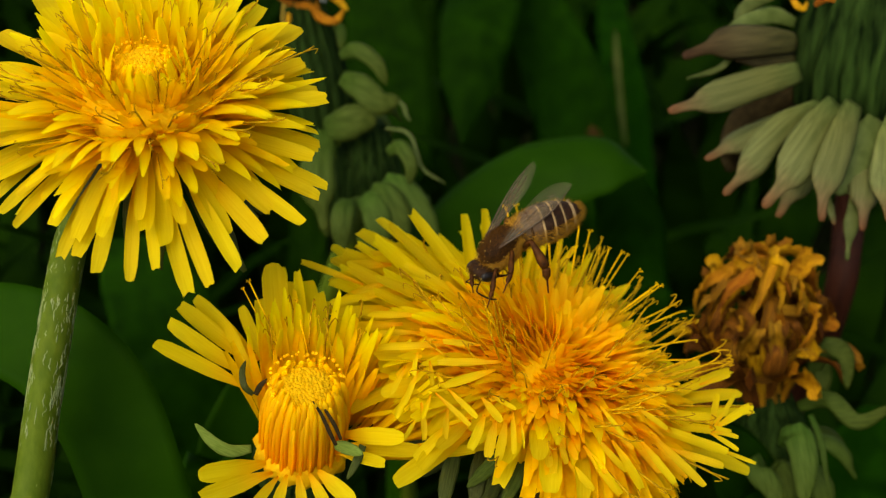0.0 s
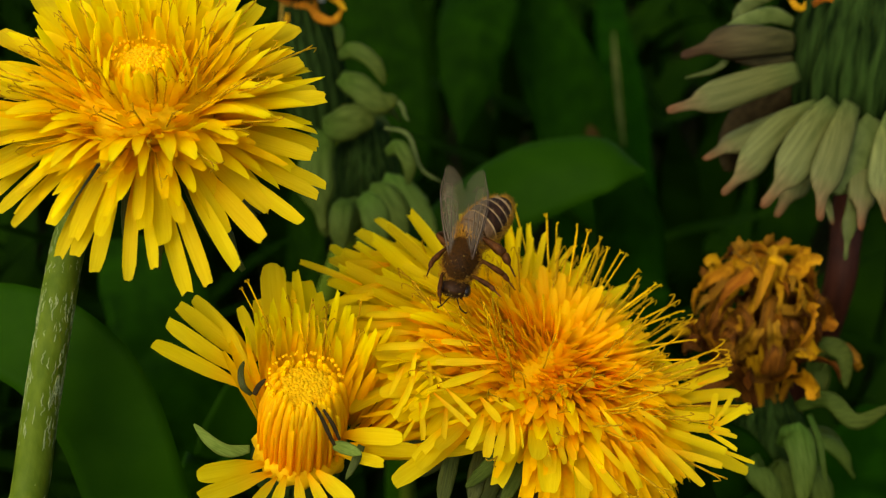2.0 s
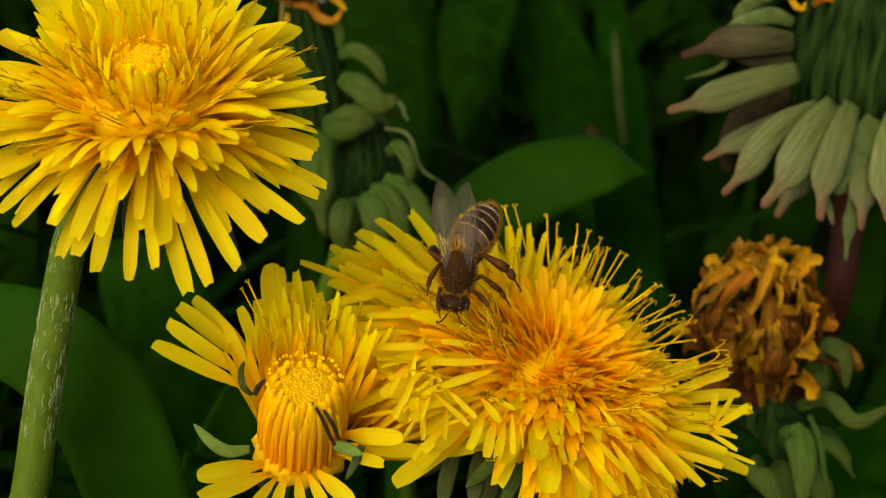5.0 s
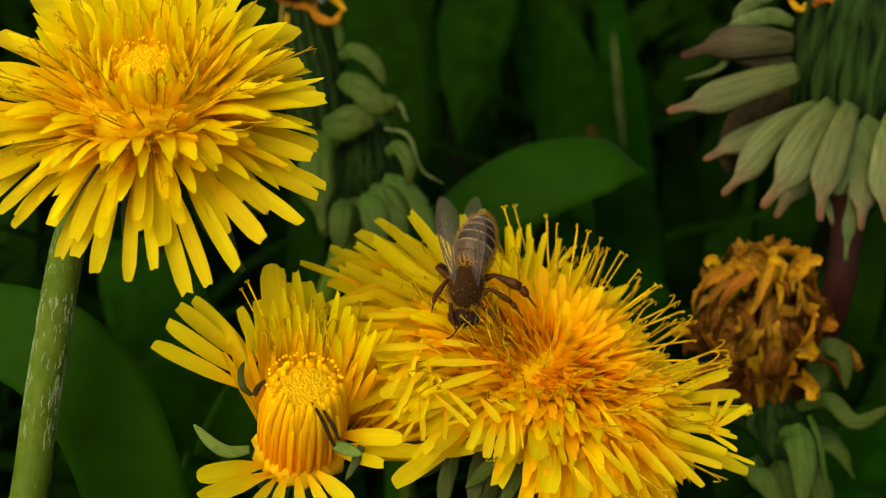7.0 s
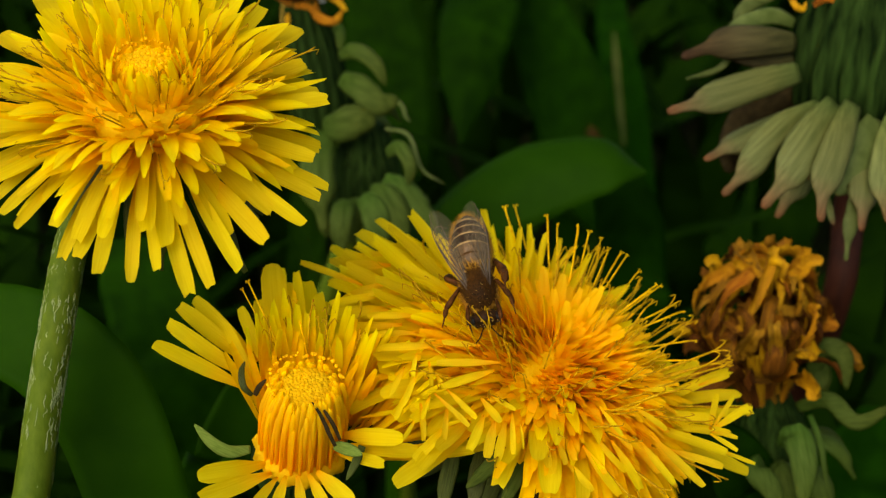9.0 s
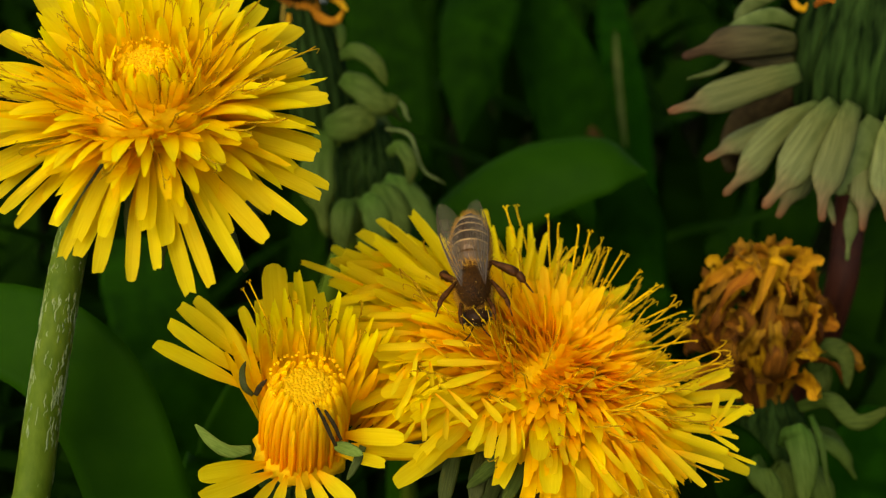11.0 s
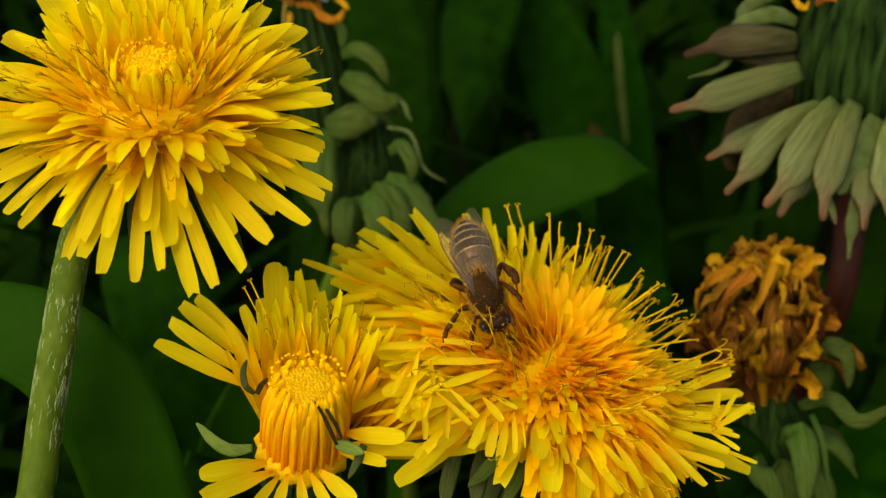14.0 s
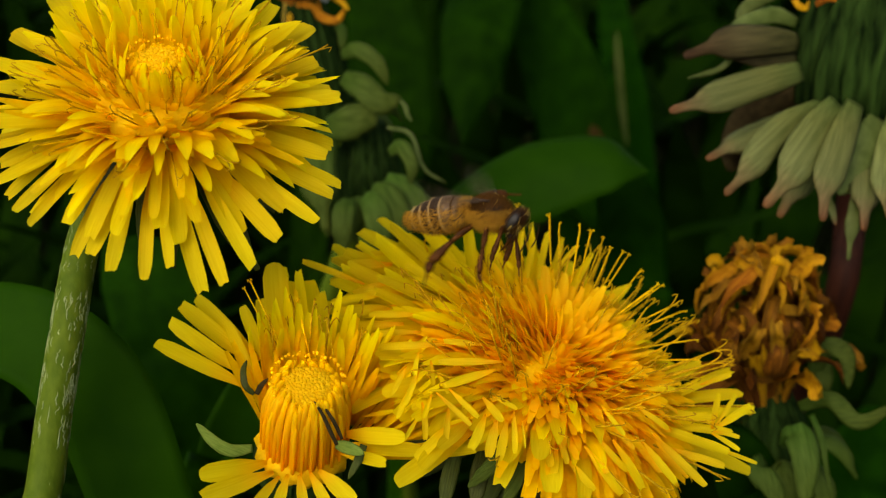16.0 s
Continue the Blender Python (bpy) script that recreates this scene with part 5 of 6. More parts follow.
ld = (-0.03156, 0.12810, 0.08946)
leaf("broad_leaf", [ground(ld, 0.002), ld, (-0.02944, 0.13046, 0.09815), (-0.02679, 0.13401, 0.10483), (-0.02405, 0.13853, 0.10908)], 9 * MM, (0.9045, 0.4078, 0.1247), "narrow green leaf behind the half-open flower", leaf_mat)
le = (0.04056, 0.12317, 0.09085)
leaf("broad_leaf", [ground(le, -0.004), le, (0.03932, 0.12473, 0.09804), (0.03712, 0.12714, 0.10257), (0.03313, 0.13015, 0.10396)], 9 * MM, (0.8296, 0.4265, 0.3604), "green leaf under the large flower", leaf_shaded)
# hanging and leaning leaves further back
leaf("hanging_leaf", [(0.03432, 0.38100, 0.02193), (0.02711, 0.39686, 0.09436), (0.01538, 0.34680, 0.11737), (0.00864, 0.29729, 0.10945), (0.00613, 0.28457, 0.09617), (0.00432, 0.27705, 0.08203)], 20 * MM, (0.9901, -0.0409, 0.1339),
     "green pointed leaf hanging down, darkened as in shade", leaf_shaded, ((0, 0.3), (0.35, 0.8), (0.6, 1.0), (0.8, 0.75), (1, 0.03)))
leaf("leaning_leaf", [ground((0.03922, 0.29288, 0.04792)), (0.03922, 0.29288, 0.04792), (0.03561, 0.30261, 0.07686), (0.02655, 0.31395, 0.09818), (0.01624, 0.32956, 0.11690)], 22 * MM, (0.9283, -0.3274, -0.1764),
     "dark green leaf leaning over in the shade", leaf_shaded)
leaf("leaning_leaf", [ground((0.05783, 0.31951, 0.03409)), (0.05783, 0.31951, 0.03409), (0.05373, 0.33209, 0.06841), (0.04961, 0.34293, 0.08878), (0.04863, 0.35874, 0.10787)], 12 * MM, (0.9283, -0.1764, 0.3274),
     "upright green blade, darkened as in shade", leaf_shaded)
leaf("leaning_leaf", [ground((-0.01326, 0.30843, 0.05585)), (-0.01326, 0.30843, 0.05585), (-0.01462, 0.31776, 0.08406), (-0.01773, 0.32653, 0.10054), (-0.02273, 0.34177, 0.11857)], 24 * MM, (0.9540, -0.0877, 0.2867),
     "dark green leaf in the shade", leaf_shaded)

leaf("dry_blade", [(0.04977, 0.30900, 0.06758), (0.04823, 0.31224, 0.07793), (0.04688, 0.31446, 0.08850), (0.04627, 0.31914, 0.09729)], 1.8 * MM, (0.95, 0.1, 0.2), "pale dry grass blade in the shade", straw_mat)
leaf("dry_blade", [(0.04188, 0.28121, 0.06857), (0.03936, 0.28000, 0.07694), (0.03705, 0.27750, 0.08289), (0.03607, 0.27920, 0.08609)], 4 * MM, (0.95, 0.1, 0.2), "withered brown leaf tip", dry_mat)
leaf("dry_blade", [ground((-0.02240, 0.33677, 0.06655)), (-0.02240, 0.33677, 0.06655), (-0.02108, 0.33849, 0.08683), (-0.02210, 0.33924, 0.09250), (-0.02502, 0.34115, 0.09608)], 7 * MM, (0.9407, -0.0336, 0.3375), "withered brown leaf tip", dry_mat)
leaf("leaning_leaf", [ground((-0.04426, 0.17082, 0.07395)), (-0.04426, 0.17082, 0.07395), (-0.04606, 0.17390, 0.09040), (-0.05082, 0.17837, 0.09880), (-0.05832, 0.18415, 0.10329)], 18 * MM, (0.8480, 0.2488, 0.4680), "green leaf behind the stalk, darkened as in shade", leaf_shaded)
leaf("leaning_leaf", [ground((0.07147, 0.16551, 0.05332)), (0.07147, 0.16551, 0.05332), (0.07175, 0.16624, 0.06534), (0.07468, 0.16945, 0.07137), (0.08031, 0.17383, 0.07536)], 18 * MM, (0.8944, -0.2100, -0.3949), "dark green leaf low in the shade", leaf_shaded)

# ---- soil and undergrowth ----
soil_v, soil_f = [], []
ticks = [-40, -8, -2, -0.8] + [i * 0.02 for i in range(-25, 60)] + [2, 6, 20, 60]
for y in ticks:
    for x in ticks:
        soil_v.append((x, y, 0.004 * noise.noise(Vector((x * 22, y * 22, 0))) + 0.003 * noise.noise(Vector((x * 70, y * 70, 3)))))
k = len(ticks)
soil_f = [(j * k + i, j * k + i + 1, (j + 1) * k + i + 1, (j + 1) * k + i) for j in range(k - 1) for i in range(k - 1)]
tagged(new("ground", mesh_from("ground", soil_v, soil_f, soil_mat)), "bare soil under the plants, darkened as in their shade", "ground", kind="structure")

ru = random.Random(77)


def blade(root, height, width, az, lean):
    d = Vector((math.cos(az), math.sin(az), 0))
    s = Vector((-d.y, d.x, 0))
    verts, faces = [], []
    for i in range(6):
        t = i / 5
        p = Vector(root) + d * (lean * height * t * t) + Vector((0, 0, height * (t - 0.35 * abs(lean) * t * t)))
        w = width * (0.5 + 1.2 * t) * (1 - t ** 3) + 0.0002
        bend = Vector((0, 0, 0.25 * w))
        verts += [p - s * w + bend, p, p + s * w + bend]
    for i in range(5):
        a = i * 3
        faces += [(a, a + 1, a + 4, a + 3), (a + 1, a + 2, a + 5, a + 4)]
    return verts, faces


def undergrowth(name, count, spread, heights, widths, mat, label, keep):
    verts, faces = [], []
    made = 0
    while made < count:
        x, y = ru.uniform(*spread[0]), ru.uniform(*spread[1])
        if not keep(x, y):
            continue
        v, f = blade((x, y, -0.003), ru.uniform(*heights), ru.uniform(*widths), ru.uniform(0, 2 * math.pi), ru.uniform(0.1, 0.9))
        o = len(verts)
        verts += v
        faces += [tuple(i + o for i in g) for g in f]
        made += 1
    return tagged(new(name, mesh_from(name, verts, faces, mat)), label, "foliage", kind="stuff")


undergrowth("undergrowth", 2600, ((-0.5, 0.5), (0.25, 1.3)), (0.05, 0.13), (0.003, 0.009), foliage_shaded, "dense dark green leaves in the shade", lambda x, y: y > 0.27)
undergrowth("middle_undergrowth", 260, ((-0.2, 0.2), (0.2, 0.29)), (0.03, 0.1), (0.002, 0.006), foliage_shaded, "green leaves and grass behind the flowers, darkened as in shade", lambda x, y: True)
undergrowth("near_undergrowth", 500, ((-0.3, 0.3), (-0.1, 0.27)), (0.02, 0.06), (0.002, 0.006), foliage_shaded, "low green leaves round the flower stalks, darkened as in shade", lambda x, y: True)
undergrowth("grass", 9000, ((-2.0, 2.0), (-2.0, 3.0)), (0.04, 0.12), (0.002, 0.006), foliage_shaded, "green grass in the meadow around", lambda x, y: y > 1.2 or abs(x) > 0.45 or y < -0.25)


# ---- the honeybee: +y forward, +z its back; lengths in millimetres ----
def mm(pts):
    return [tuple(c * MM for c in p) for p in pts]


def hairs(form, count, length, seed, lean=(0, -0.5, 0), keep=lambda d: True, thin=0.035):
    """Short tapered hairs on an ellipsoid form (centre, rx, ry, rz), one mesh."""
    rng = random.Random(seed)
    (cx, cy, cz), rx, ry, rz = form
    verts, faces = [], []
    while len(faces) < count * 3:
        d = Vector((rng.gauss(0, 1), rng.gauss(0, 1), rng.gauss(0, 1))).normalized()
        if not keep(d):
            continue
        p = Vector((cx + d.x * rx, cy + d.y * ry, cz + d.z * rz)) * MM
        w = (d + Vector(lean) * rng.uniform(0.3, 1.0) + Vector((rng.gauss(0, 0.3), rng.gauss(0, 0.3), rng.gauss(0, 0.3)))).normalized()
        s = w.orthogonal().normalized()
        o = w.cross(s)
        L = length * rng.uniform(0.6, 1.2) * MM
        b = len(verts)
        verts += [p - w * 0.1 * MM + s * thin * MM, p - w * 0.1 * MM - s * thin * 0.5 * MM + o * thin * 0.8 * MM, p - w * 0.1 * MM - s * thin * 0.5 * MM - o * thin * 0.8 * MM, p + w * L]
        faces += [(b, b + 1, b + 3), (b + 1, b + 2, b + 3), (b + 2, b, b + 3)]
    return verts, faces


def build_bee():
    bee = thing("honeybee", F3 + Vector((0, 0, 0.02)), "brown striped honeybee dusted with yellow pollen on a dandelion", "bee")
    thorax = piece("thorax", mesh_from("thorax", *ball((0, 0, 0), 1.6 * MM, 2.1 * MM, 1.6 * MM, 20, 14, 0.05), cuticle), bee)
    piece("fur", mesh_from("fur", *hairs(((0, 0, 0), 1.6, 2.1, 1.6), 4600, 0.75, 1, keep=lambda d: d.z < 0.15 or d.y < -0.88, thin=0.022), fur_mat), thorax, None, "short tawny fur")
    piece("back_fur", mesh_from("back_fur", *hairs(((0, 0, 0), 1.6, 2.1, 1.6), 4200, 0.40, 6, keep=lambda d: d.z > 0.1, thin=0.022), fur_dark), thorax, None, "brown velvety fur on the back")
    piece("pollen_grains", mesh_from("pollen_grains", *join(*[ball((d.x * 1.95 * MM, d.y * 2.45 * MM, d.z * 1.95 * MM), 0.028 * MM, 0.028 * MM, 0.028 * MM, 5, 4) for d in
          [Vector((ru.gauss(0, 1), ru.gauss(0.9, 0.8), ru.gauss(0.5, 1))).normalized() for _ in range(34)]]), pollen_mat), thorax, None, "yellow pollen grains")
    # head
    head = piece("head", mesh_from("head", *ball((0, 0, 0), 1.5 * MM, 0.85 * MM, 1.4 * MM, 18, 12, 0.06), cuticle), bee, pose(0, 2.55 * MM, -0.7 * MM, -38, 0, 0))
    piece("face_fur", mesh_from("face_fur", *hairs(((0, 0, 0), 1.4, 0.82, 1.35), 1500, 0.38, 2, (0, 0.2, 0), thin=0.02), fur_dark), head)
    piece("face_pollen", mesh_from("face_pollen", *join(*[ball((d.x * 1.6 * MM, d.y * 1.1 * MM, d.z * 1.55 * MM), 0.03 * MM, 0.04 * MM, 0.04 * MM, 5, 4) for d in
          [Vector((ru.gauss(0, 1), ru.gauss(0.5, 0.6), ru.gauss(0.2, 1))).normalized() for _ in range(60)]]), pollen_mat), head)
    for s in (-1, 1):
        piece("eye", mesh_from("eye", *ball((s * 1.22 * MM, 0.05 * MM, 0.15 * MM), 0.38 * MM, 0.52 * MM, 0.9 * MM, 14, 10), eye_mat), head, None, "glossy black compound eye")
        piece("antenna", mesh_from("antenna", *tube(mm([(s * 0.35, 0.85, 0.1), (s * 0.9, 1.6, 0.7), (s * 1.2, 1.9, 0.4), (s * 1.45, 2.3, -0.7), (s * 1.5, 2.4, -1.6)]), [(0, 0.07 * MM), (1, 0.075 * MM)], 6, 14), cuticle),
              head)
    piece("mandible", mesh_from("mandible", *ball((0, 0.45 * MM, -1.5 * MM), 0.6 * MM, 0.45 * MM, 0.5 * MM, 10, 8), cuticle), head)
    piece("tongue", mesh_from("tongue", *tube(mm([(0, 0.4, -1.5), (0, 0.7, -2.4), (0, 0.6, -3.4)]), [(0, 0.22 * MM), (1, 0.08 * MM)], 6, 8), leg_mat), head)
    # abdomen: overlapping plates, each dark behind and pale-haired in front
    abdomen = piece("abdomen", mesh_from("abdomen", *ball((0, -3.1 * MM, 0), 1.6 * MM, 3.2 * MM, 1.25 * MM, 20, 14), amber), bee, pose(0, -1.9 * MM, 0.0, 9, 0, 0))
    cuts = [(0.0, 0.8), (-0.75, 1.8), (-1.9, 2.15), (-3.05, 2.2), (-4.15, 2.02), (-5.2, 1.6), (-6.1, 1.0), (-6.9, 0.12)]

    def girth(y):
        return lerp([(-c, r) for c, r in cuts], -y)

    for i, (y0, y1) in enumerate([(-0.1, -1.2), (-1.05, -2.35), (-2.2, -3.45), (-3.3, -4.5), (-4.35, -5.5), (-5.35, -6.95)]):
        for name, a, b, grow, mat in (("hair_band", y0, y0 + (y1 - y0) * 0.30, 0.0, band_pale if i > 1 else fur_dark), ("tergite", y0 + (y1 - y0) * 0.28, y1, 0.035, amber if i < 2 else cuticle)):
            verts, faces = [], []
            sides = 26
            for j in range(5):
                y = a + (b - a) * j / 4
                r = 0.92 * girth(y) * (1 + grow * (0.4 + 0.6 * j / 4)) if j < 4 or i == 5 else 0.92 * girth(y) * (1 + grow) - 0.03
                for q in range(sides):
                    t = 2 * math.pi * q / sides
                    verts.append((r * math.cos(t) * MM, y * MM, 0.9 * r * math.sin(t) * MM))
            for j in range(4):
                for q in range(sides):
                    u, v = j * sides + q, j * sides + (q + 1) % sides
                    faces.append((u, u + sides, v + sides, v))
            piece(name, mesh_from(name, verts, faces, mat), abdomen)
    piece("belly_fur", mesh_from("belly_fur", *hairs(((0, -2.6, 0), 2.0, 3.6, 1.6), 1700, 0.6, 3, (0, -1.2, 0), lambda d: d.z < 0.3 or d.y > 0.55), fur_mat), abdomen)

    for i, (y0, y1) in enumerate([(-1.05, -1.5), (-2.2, -2.65), (-3.3, -3.75), (-4.35, -4.75), (-5.35, -5.75)]):
        verts, faces = hairs(((0, (y0 + y1) / 2, 0), girth(y0) * 0.93, 0.3, girth(y0) * 0.84), (120, 160, 300, 320, 320)[i], 0.26, 20 + i, (0, -1.6, 0), lambda d: d.z > -0.3, 0.02)
        piece("band_hairs", mesh_from("band_hairs", verts, faces, band_pale), abdomen, None, "fine pale hairs along the band")
    piece("side_fuzz", mesh_from("side_fuzz", *hairs(((0, -2.9, 0), 2.0, 3.9, 1.8), 2600, 0.5, 7, (0, -0.9, 0), lambda d: abs(d.x) > 0.55 and d.z < 0.45 or d.y < -0.85, 0.018), fur_mat), abdomen, None, "golden fuzz along the sides")

    # wings, hinged at the thorax
    wings = []
    for s in (-1, 1):
        for name, L, W, place, splay in (("forewing", 8.7, 2.7, (1.05, 0.3, 1.25), 8), ("hindwing", 6.2, 1.8, (1.05, -0.7, 1.1), 13)):
            verts, faces = [], []
            n = 20
            for i in range(n + 1):
                t = i / n
                y = -L * t
                lead = 0.02 + 0.12 * (1 - t) + 0.30 * W * math.sin(math.pi * t ** 1.1) ** 0.7
                trail = W * 0.72 * math.sin(math.pi * t ** 1.25) ** 0.6 * (0.5 + 0.5 * t) + 0.03
                for z in (0.012, -0.012):
                    verts += [(s * lead * MM, y * MM, (z + 0.05) * MM), (0, y * MM, z * MM), (-s * trail * MM, y * MM, (z + 0.08 * math.sin(t * 9)) * MM)]
            for i in range(n):
                a = i * 6
                for u, v in ((0, 1), (1, 2), (4, 3), (5, 4), (2, 5), (3, 0)):
                    faces.append((a + u, a + v, a + v + 6, a + u + 6))
            faces += [(0, 3, 4, 1), (1, 4, 5, 2), (n * 6, n * 6 + 1, n * 6 + 4, n * 6 + 3), (n * 6 + 1, n * 6 + 2, n * 6 + 5, n * 6 + 4)]
            wing = piece(name, mesh_from(name, verts, faces, wing_mat), bee, pose(s * place[0] * MM, place[1] * MM, place[2] * MM, -10, s * 14, s * splay), "clear brownish veined wing")
            sets = [tube(mm([(s * 0.12, 0, 0.03), (s * (0.1 + 0.2 * W), -L * 0.35, 0.05), (s * (0.1 + 0.27 * W), -L * 0.7, 0.05), (s * 0.2, -L * 0.97, 0.04)]), [(0, 0.09 * MM), (1, 0.03 * MM)], 5, 12)]
            for q, far in ((0.15, 0.9), (-0.15, 0.8), (-0.38, 0.6)):
                sets.append(tube(mm([(0, -0.2, 0.02), (s * q * W * 0.6, -L * far * 0.5, 0.03), (s * q * W, -L * far, 0.03)]), [(0, 0.05 * MM), (1, 0.025 * MM)], 4, 8))
            for y in (0.45, 0.6, 0.75):
                sets.append(tube(mm([(s * 0.26 * W, -L * y, 0.04), (0, -L * (y + 0.05), 0.03), (-s * 0.3 * W, -L * (y - 0.03), 0.03)]), [(0, 0.03 * MM), (1, 0.025 * MM)], 4, 5))
            for v in sets:
                piece("vein", mesh_from("vein", *v, vein_mat), wing)
            wings.append((wing, s, name))
    # legs
    legs = []
    for s in (-1, 1):
        for name, p, fat in (("foreleg", [(0.9, 1.5, -1.3), (1.9, 2.6, -1.2), (2.2, 3.5, -2.7), (2.1, 4.2, -3.9)], 0.27),
                             ("middle_leg", [(1.2, 0.1, -1.4), (2.9, 0.5, -0.8), (3.6, 1.1, -2.8), (3.7, 2.0, -4.3)], 0.31),
                             ("hind_leg", [(1.1, -1.4, -1.3), (2.9, -2.2, -0.6), (3.7, -2.3, -3.1), (3.7, -1.6, -5.2)], 0.36)):
            root = Vector(p[0])
            q = [(Vector((s * a, b, c)) - Vector((s * root.x, root.y, root.z))) * 1.1 for a, b, c in p]
            mid = lambda a, b, k, lift: a + (b - a) * k + Vector((0, 0, lift))
            leg = piece(name, mesh_from("femur", *tube(mm([q[0], mid(q[0], q[1], 0.5, 0.12), q[1]]), [(0, fat * 0.7 * MM), (0.5, fat * MM), (1, fat * 0.6 * MM)], 8, 8), leg_mat), bee,
                        pose(s * root.x * MM, root.y * MM, root.z * MM))
            hind = 1.4 if name == "hind_leg" else 1.0
            r = [v - q[1] for v in q]
            knee = Matrix.Translation(q[1] * MM)
            tibia = piece("tibia", mesh_from("tibia", *tube(mm([r[1], mid(r[1], r[2], 0.5, 0.05), r[2]]), [(0, fat * 0.55 * MM), (0.75, fat * 1.0 * hind * MM), (1, fat * 0.8 * hind * MM)], 8, 8), leg_mat), leg, knee)
            tarsus = piece("tarsus", mesh_from("tarsus", *tube(mm([r[2], mid(r[2], r[3], 0.4, 0), r[3]]), [(0, fat * 0.6 * hind * MM), (0.1, fat * 0.85 * hind * MM), (0.45, fat * 0.8 * hind * MM), (0.55, fat * 0.3 * MM), (1, fat * 0.2 * MM)], 7, 12), leg_mat), leg, knee)
            legs.append((leg, s, name, root, q, tibia, tarsus))
    bee.scale = (1.0, 1.1, 1.05)
    return bee, wings, legs, abdomen


bee, wings, legs, abdomen = build_bee()


def motions():
    walk(flower_1, [(t, pose(f1_base.x + x * MM, f1_base.y + y * MM, z * MM)) for t, x, y, z in SWAY])
    walk(bee, [(t, pose(x * MM, y * MM, z * MM, rx, ry, rz)) for t, x, y, z, rx, ry, rz in BEE])
    poses = {t: pose(x * MM, y * MM, z * MM, rx, ry, rz) @ Matrix.Diagonal((*bee.scale, 1)) for t, x, y, z, rx, ry, rz in BEE}
    rng = random.Random(9)
    still = Euler((0, 0, 0)).to_quaternion()
    for leg, s, name, root, q, tibia, tarsus in legs:
        hip = Vector((s * root.x, root.y, root.z)) * MM
        thigh, shin = q[1] * MM, (q[3] - q[1]) * MM
        axis = thigh.cross(shin).normalized()
        turns = []
        for t in sorted({0, 2, 3.9, 6.6, 9, 12.5, 14.5, 15, 15.5, 16}):
            at = [f[1:] for f in FEET.get((name, s), ()) if f[0] == t]
            if at:
                way = poses[t].inverted() @ (Vector(at[0]) * MM) - hip
            elif not turns or t < 15 and not [f for f in FEET.get((name, s), ()) if f[0] < 14]:
                way = Vector((0.4 * s, {"foreleg": 3.0, "middle_leg": 0.6, "hind_leg": -2.6}[name], -4.3)) * MM
            else:
                continue
            # bend the knee until the foot is as far off as it has to be, then turn the whole leg to it
            far = min(way.length, 0.985 * (thigh.length + shin.length))
            inner = math.acos(max(-1, min(1, (thigh.length ** 2 + shin.length ** 2 - far ** 2) / (2 * thigh.length * shin.length))))
            bend = thigh.angle(shin) - (math.pi - inner)
            knee = Matrix.Rotation(-bend, 3, axis).to_quaternion()
            turns.append((t, (thigh + knee @ shin).rotation_difference(way), knee))
        if turns[-1][0] < 16:
            turns.append((16, *turns[-1][1:]))
        rows, knees = [], []
        for (t0, q0, k0), (t1, q1, k1) in zip(turns, turns[1:]):
            n = max(1, round((t1 - t0) / 0.5))
            for i in range(n):
                small = Euler([radians(rng.uniform(-4, 4)) for _ in range(3)]).to_quaternion() if i else still
                rows.append((t0 + (t1 - t0) * i / n, Matrix.LocRotScale(hip, q0.slerp(q1, i / n) @ small, None)))
                knees.append((t0 + (t1 - t0) * i / n, Matrix.LocRotScale(thigh, k0.slerp(k1, i / n), None)))
        walk(leg, rows + [(16, Matrix.LocRotScale(hip, turns[-1][1], None))])
        for half in (tibia, tarsus):
            walk(half, knees + [(16, Matrix.LocRotScale(thigh, turns[-1][2], None))])
    for wing, s, name in wings:
        fore = name == "forewing"
        x, y, z = (1.05, 0.3, 1.25) if fore else (1.05, -0.7, 1.1)
        splay = 8 if fore else 13
        rows = []
        for t, lift, out, left_in in ((0.0, -8, 10, 12), (0.9, -6, 10, 12), (1.4, 0, 4, 18), (2.4, 2, 4, 20), (3.5, -2, 2, 20), (7.0, 4, 5, 21), (9.0, -1, 4, 13), (12.0, -2, 0, 8), (14.5, -4, 0, 8), (15.0, 2, 6, 8), (15.6, 0, 4, 8),
                             (15.8, 6, 12, 7), (15.8334, 30, 40, 7), (15.8667, -6, 46, 7), (15.9, 36, 48, 7), (15.9334, -8, 50, 7), (15.9667, 34, 50, 7), (16.0, -4, 46, 7)):
            rows.append((t, pose(s * x * MM, y * MM, z * MM, -10 - lift, s * 14, s * (splay + (out if s > 0 else out - left_in)))))
        walk(wing, rows)
    walk(abdomen, [(t, pose(0, -1.9 * MM, 0, rx, 0, rz)) for t, rx, rz in ABDOMEN])


# where the feet stand: seconds, millimetres
HIND_LEG_LEFT = ((0, 10.28, 104.21, 139.59), (2, 7.19, 105.51, 140.66), (3.9, 7.39, 105.74, 140.01), (6.6, 9.49, 106.56, 138.1), (9, 6.0, 103.2, 140.4), (12.5, 10.1, 108.03, 139.96), (14.5, 5.9, 102.9, 140.3), (15, 8.05, 104.6, 142.9), (15.5, 10.56, 106.28, 142.15))
MIDDLE_LEG_LEFT = ((0, 5.72, 102.6, 140.52), (2, 7.24, 105.64, 139.09), (3.9, 7.16, 104.72, 138.32), (6.6, 7.64, 105.71, 137.07), (9, 7.07, 102.15, 138.55), (12.5, 8.23, 103.02, 138.68), (15, 8.05, 104.15, 142.81), (16, 5.67, 105.84, 141.56))
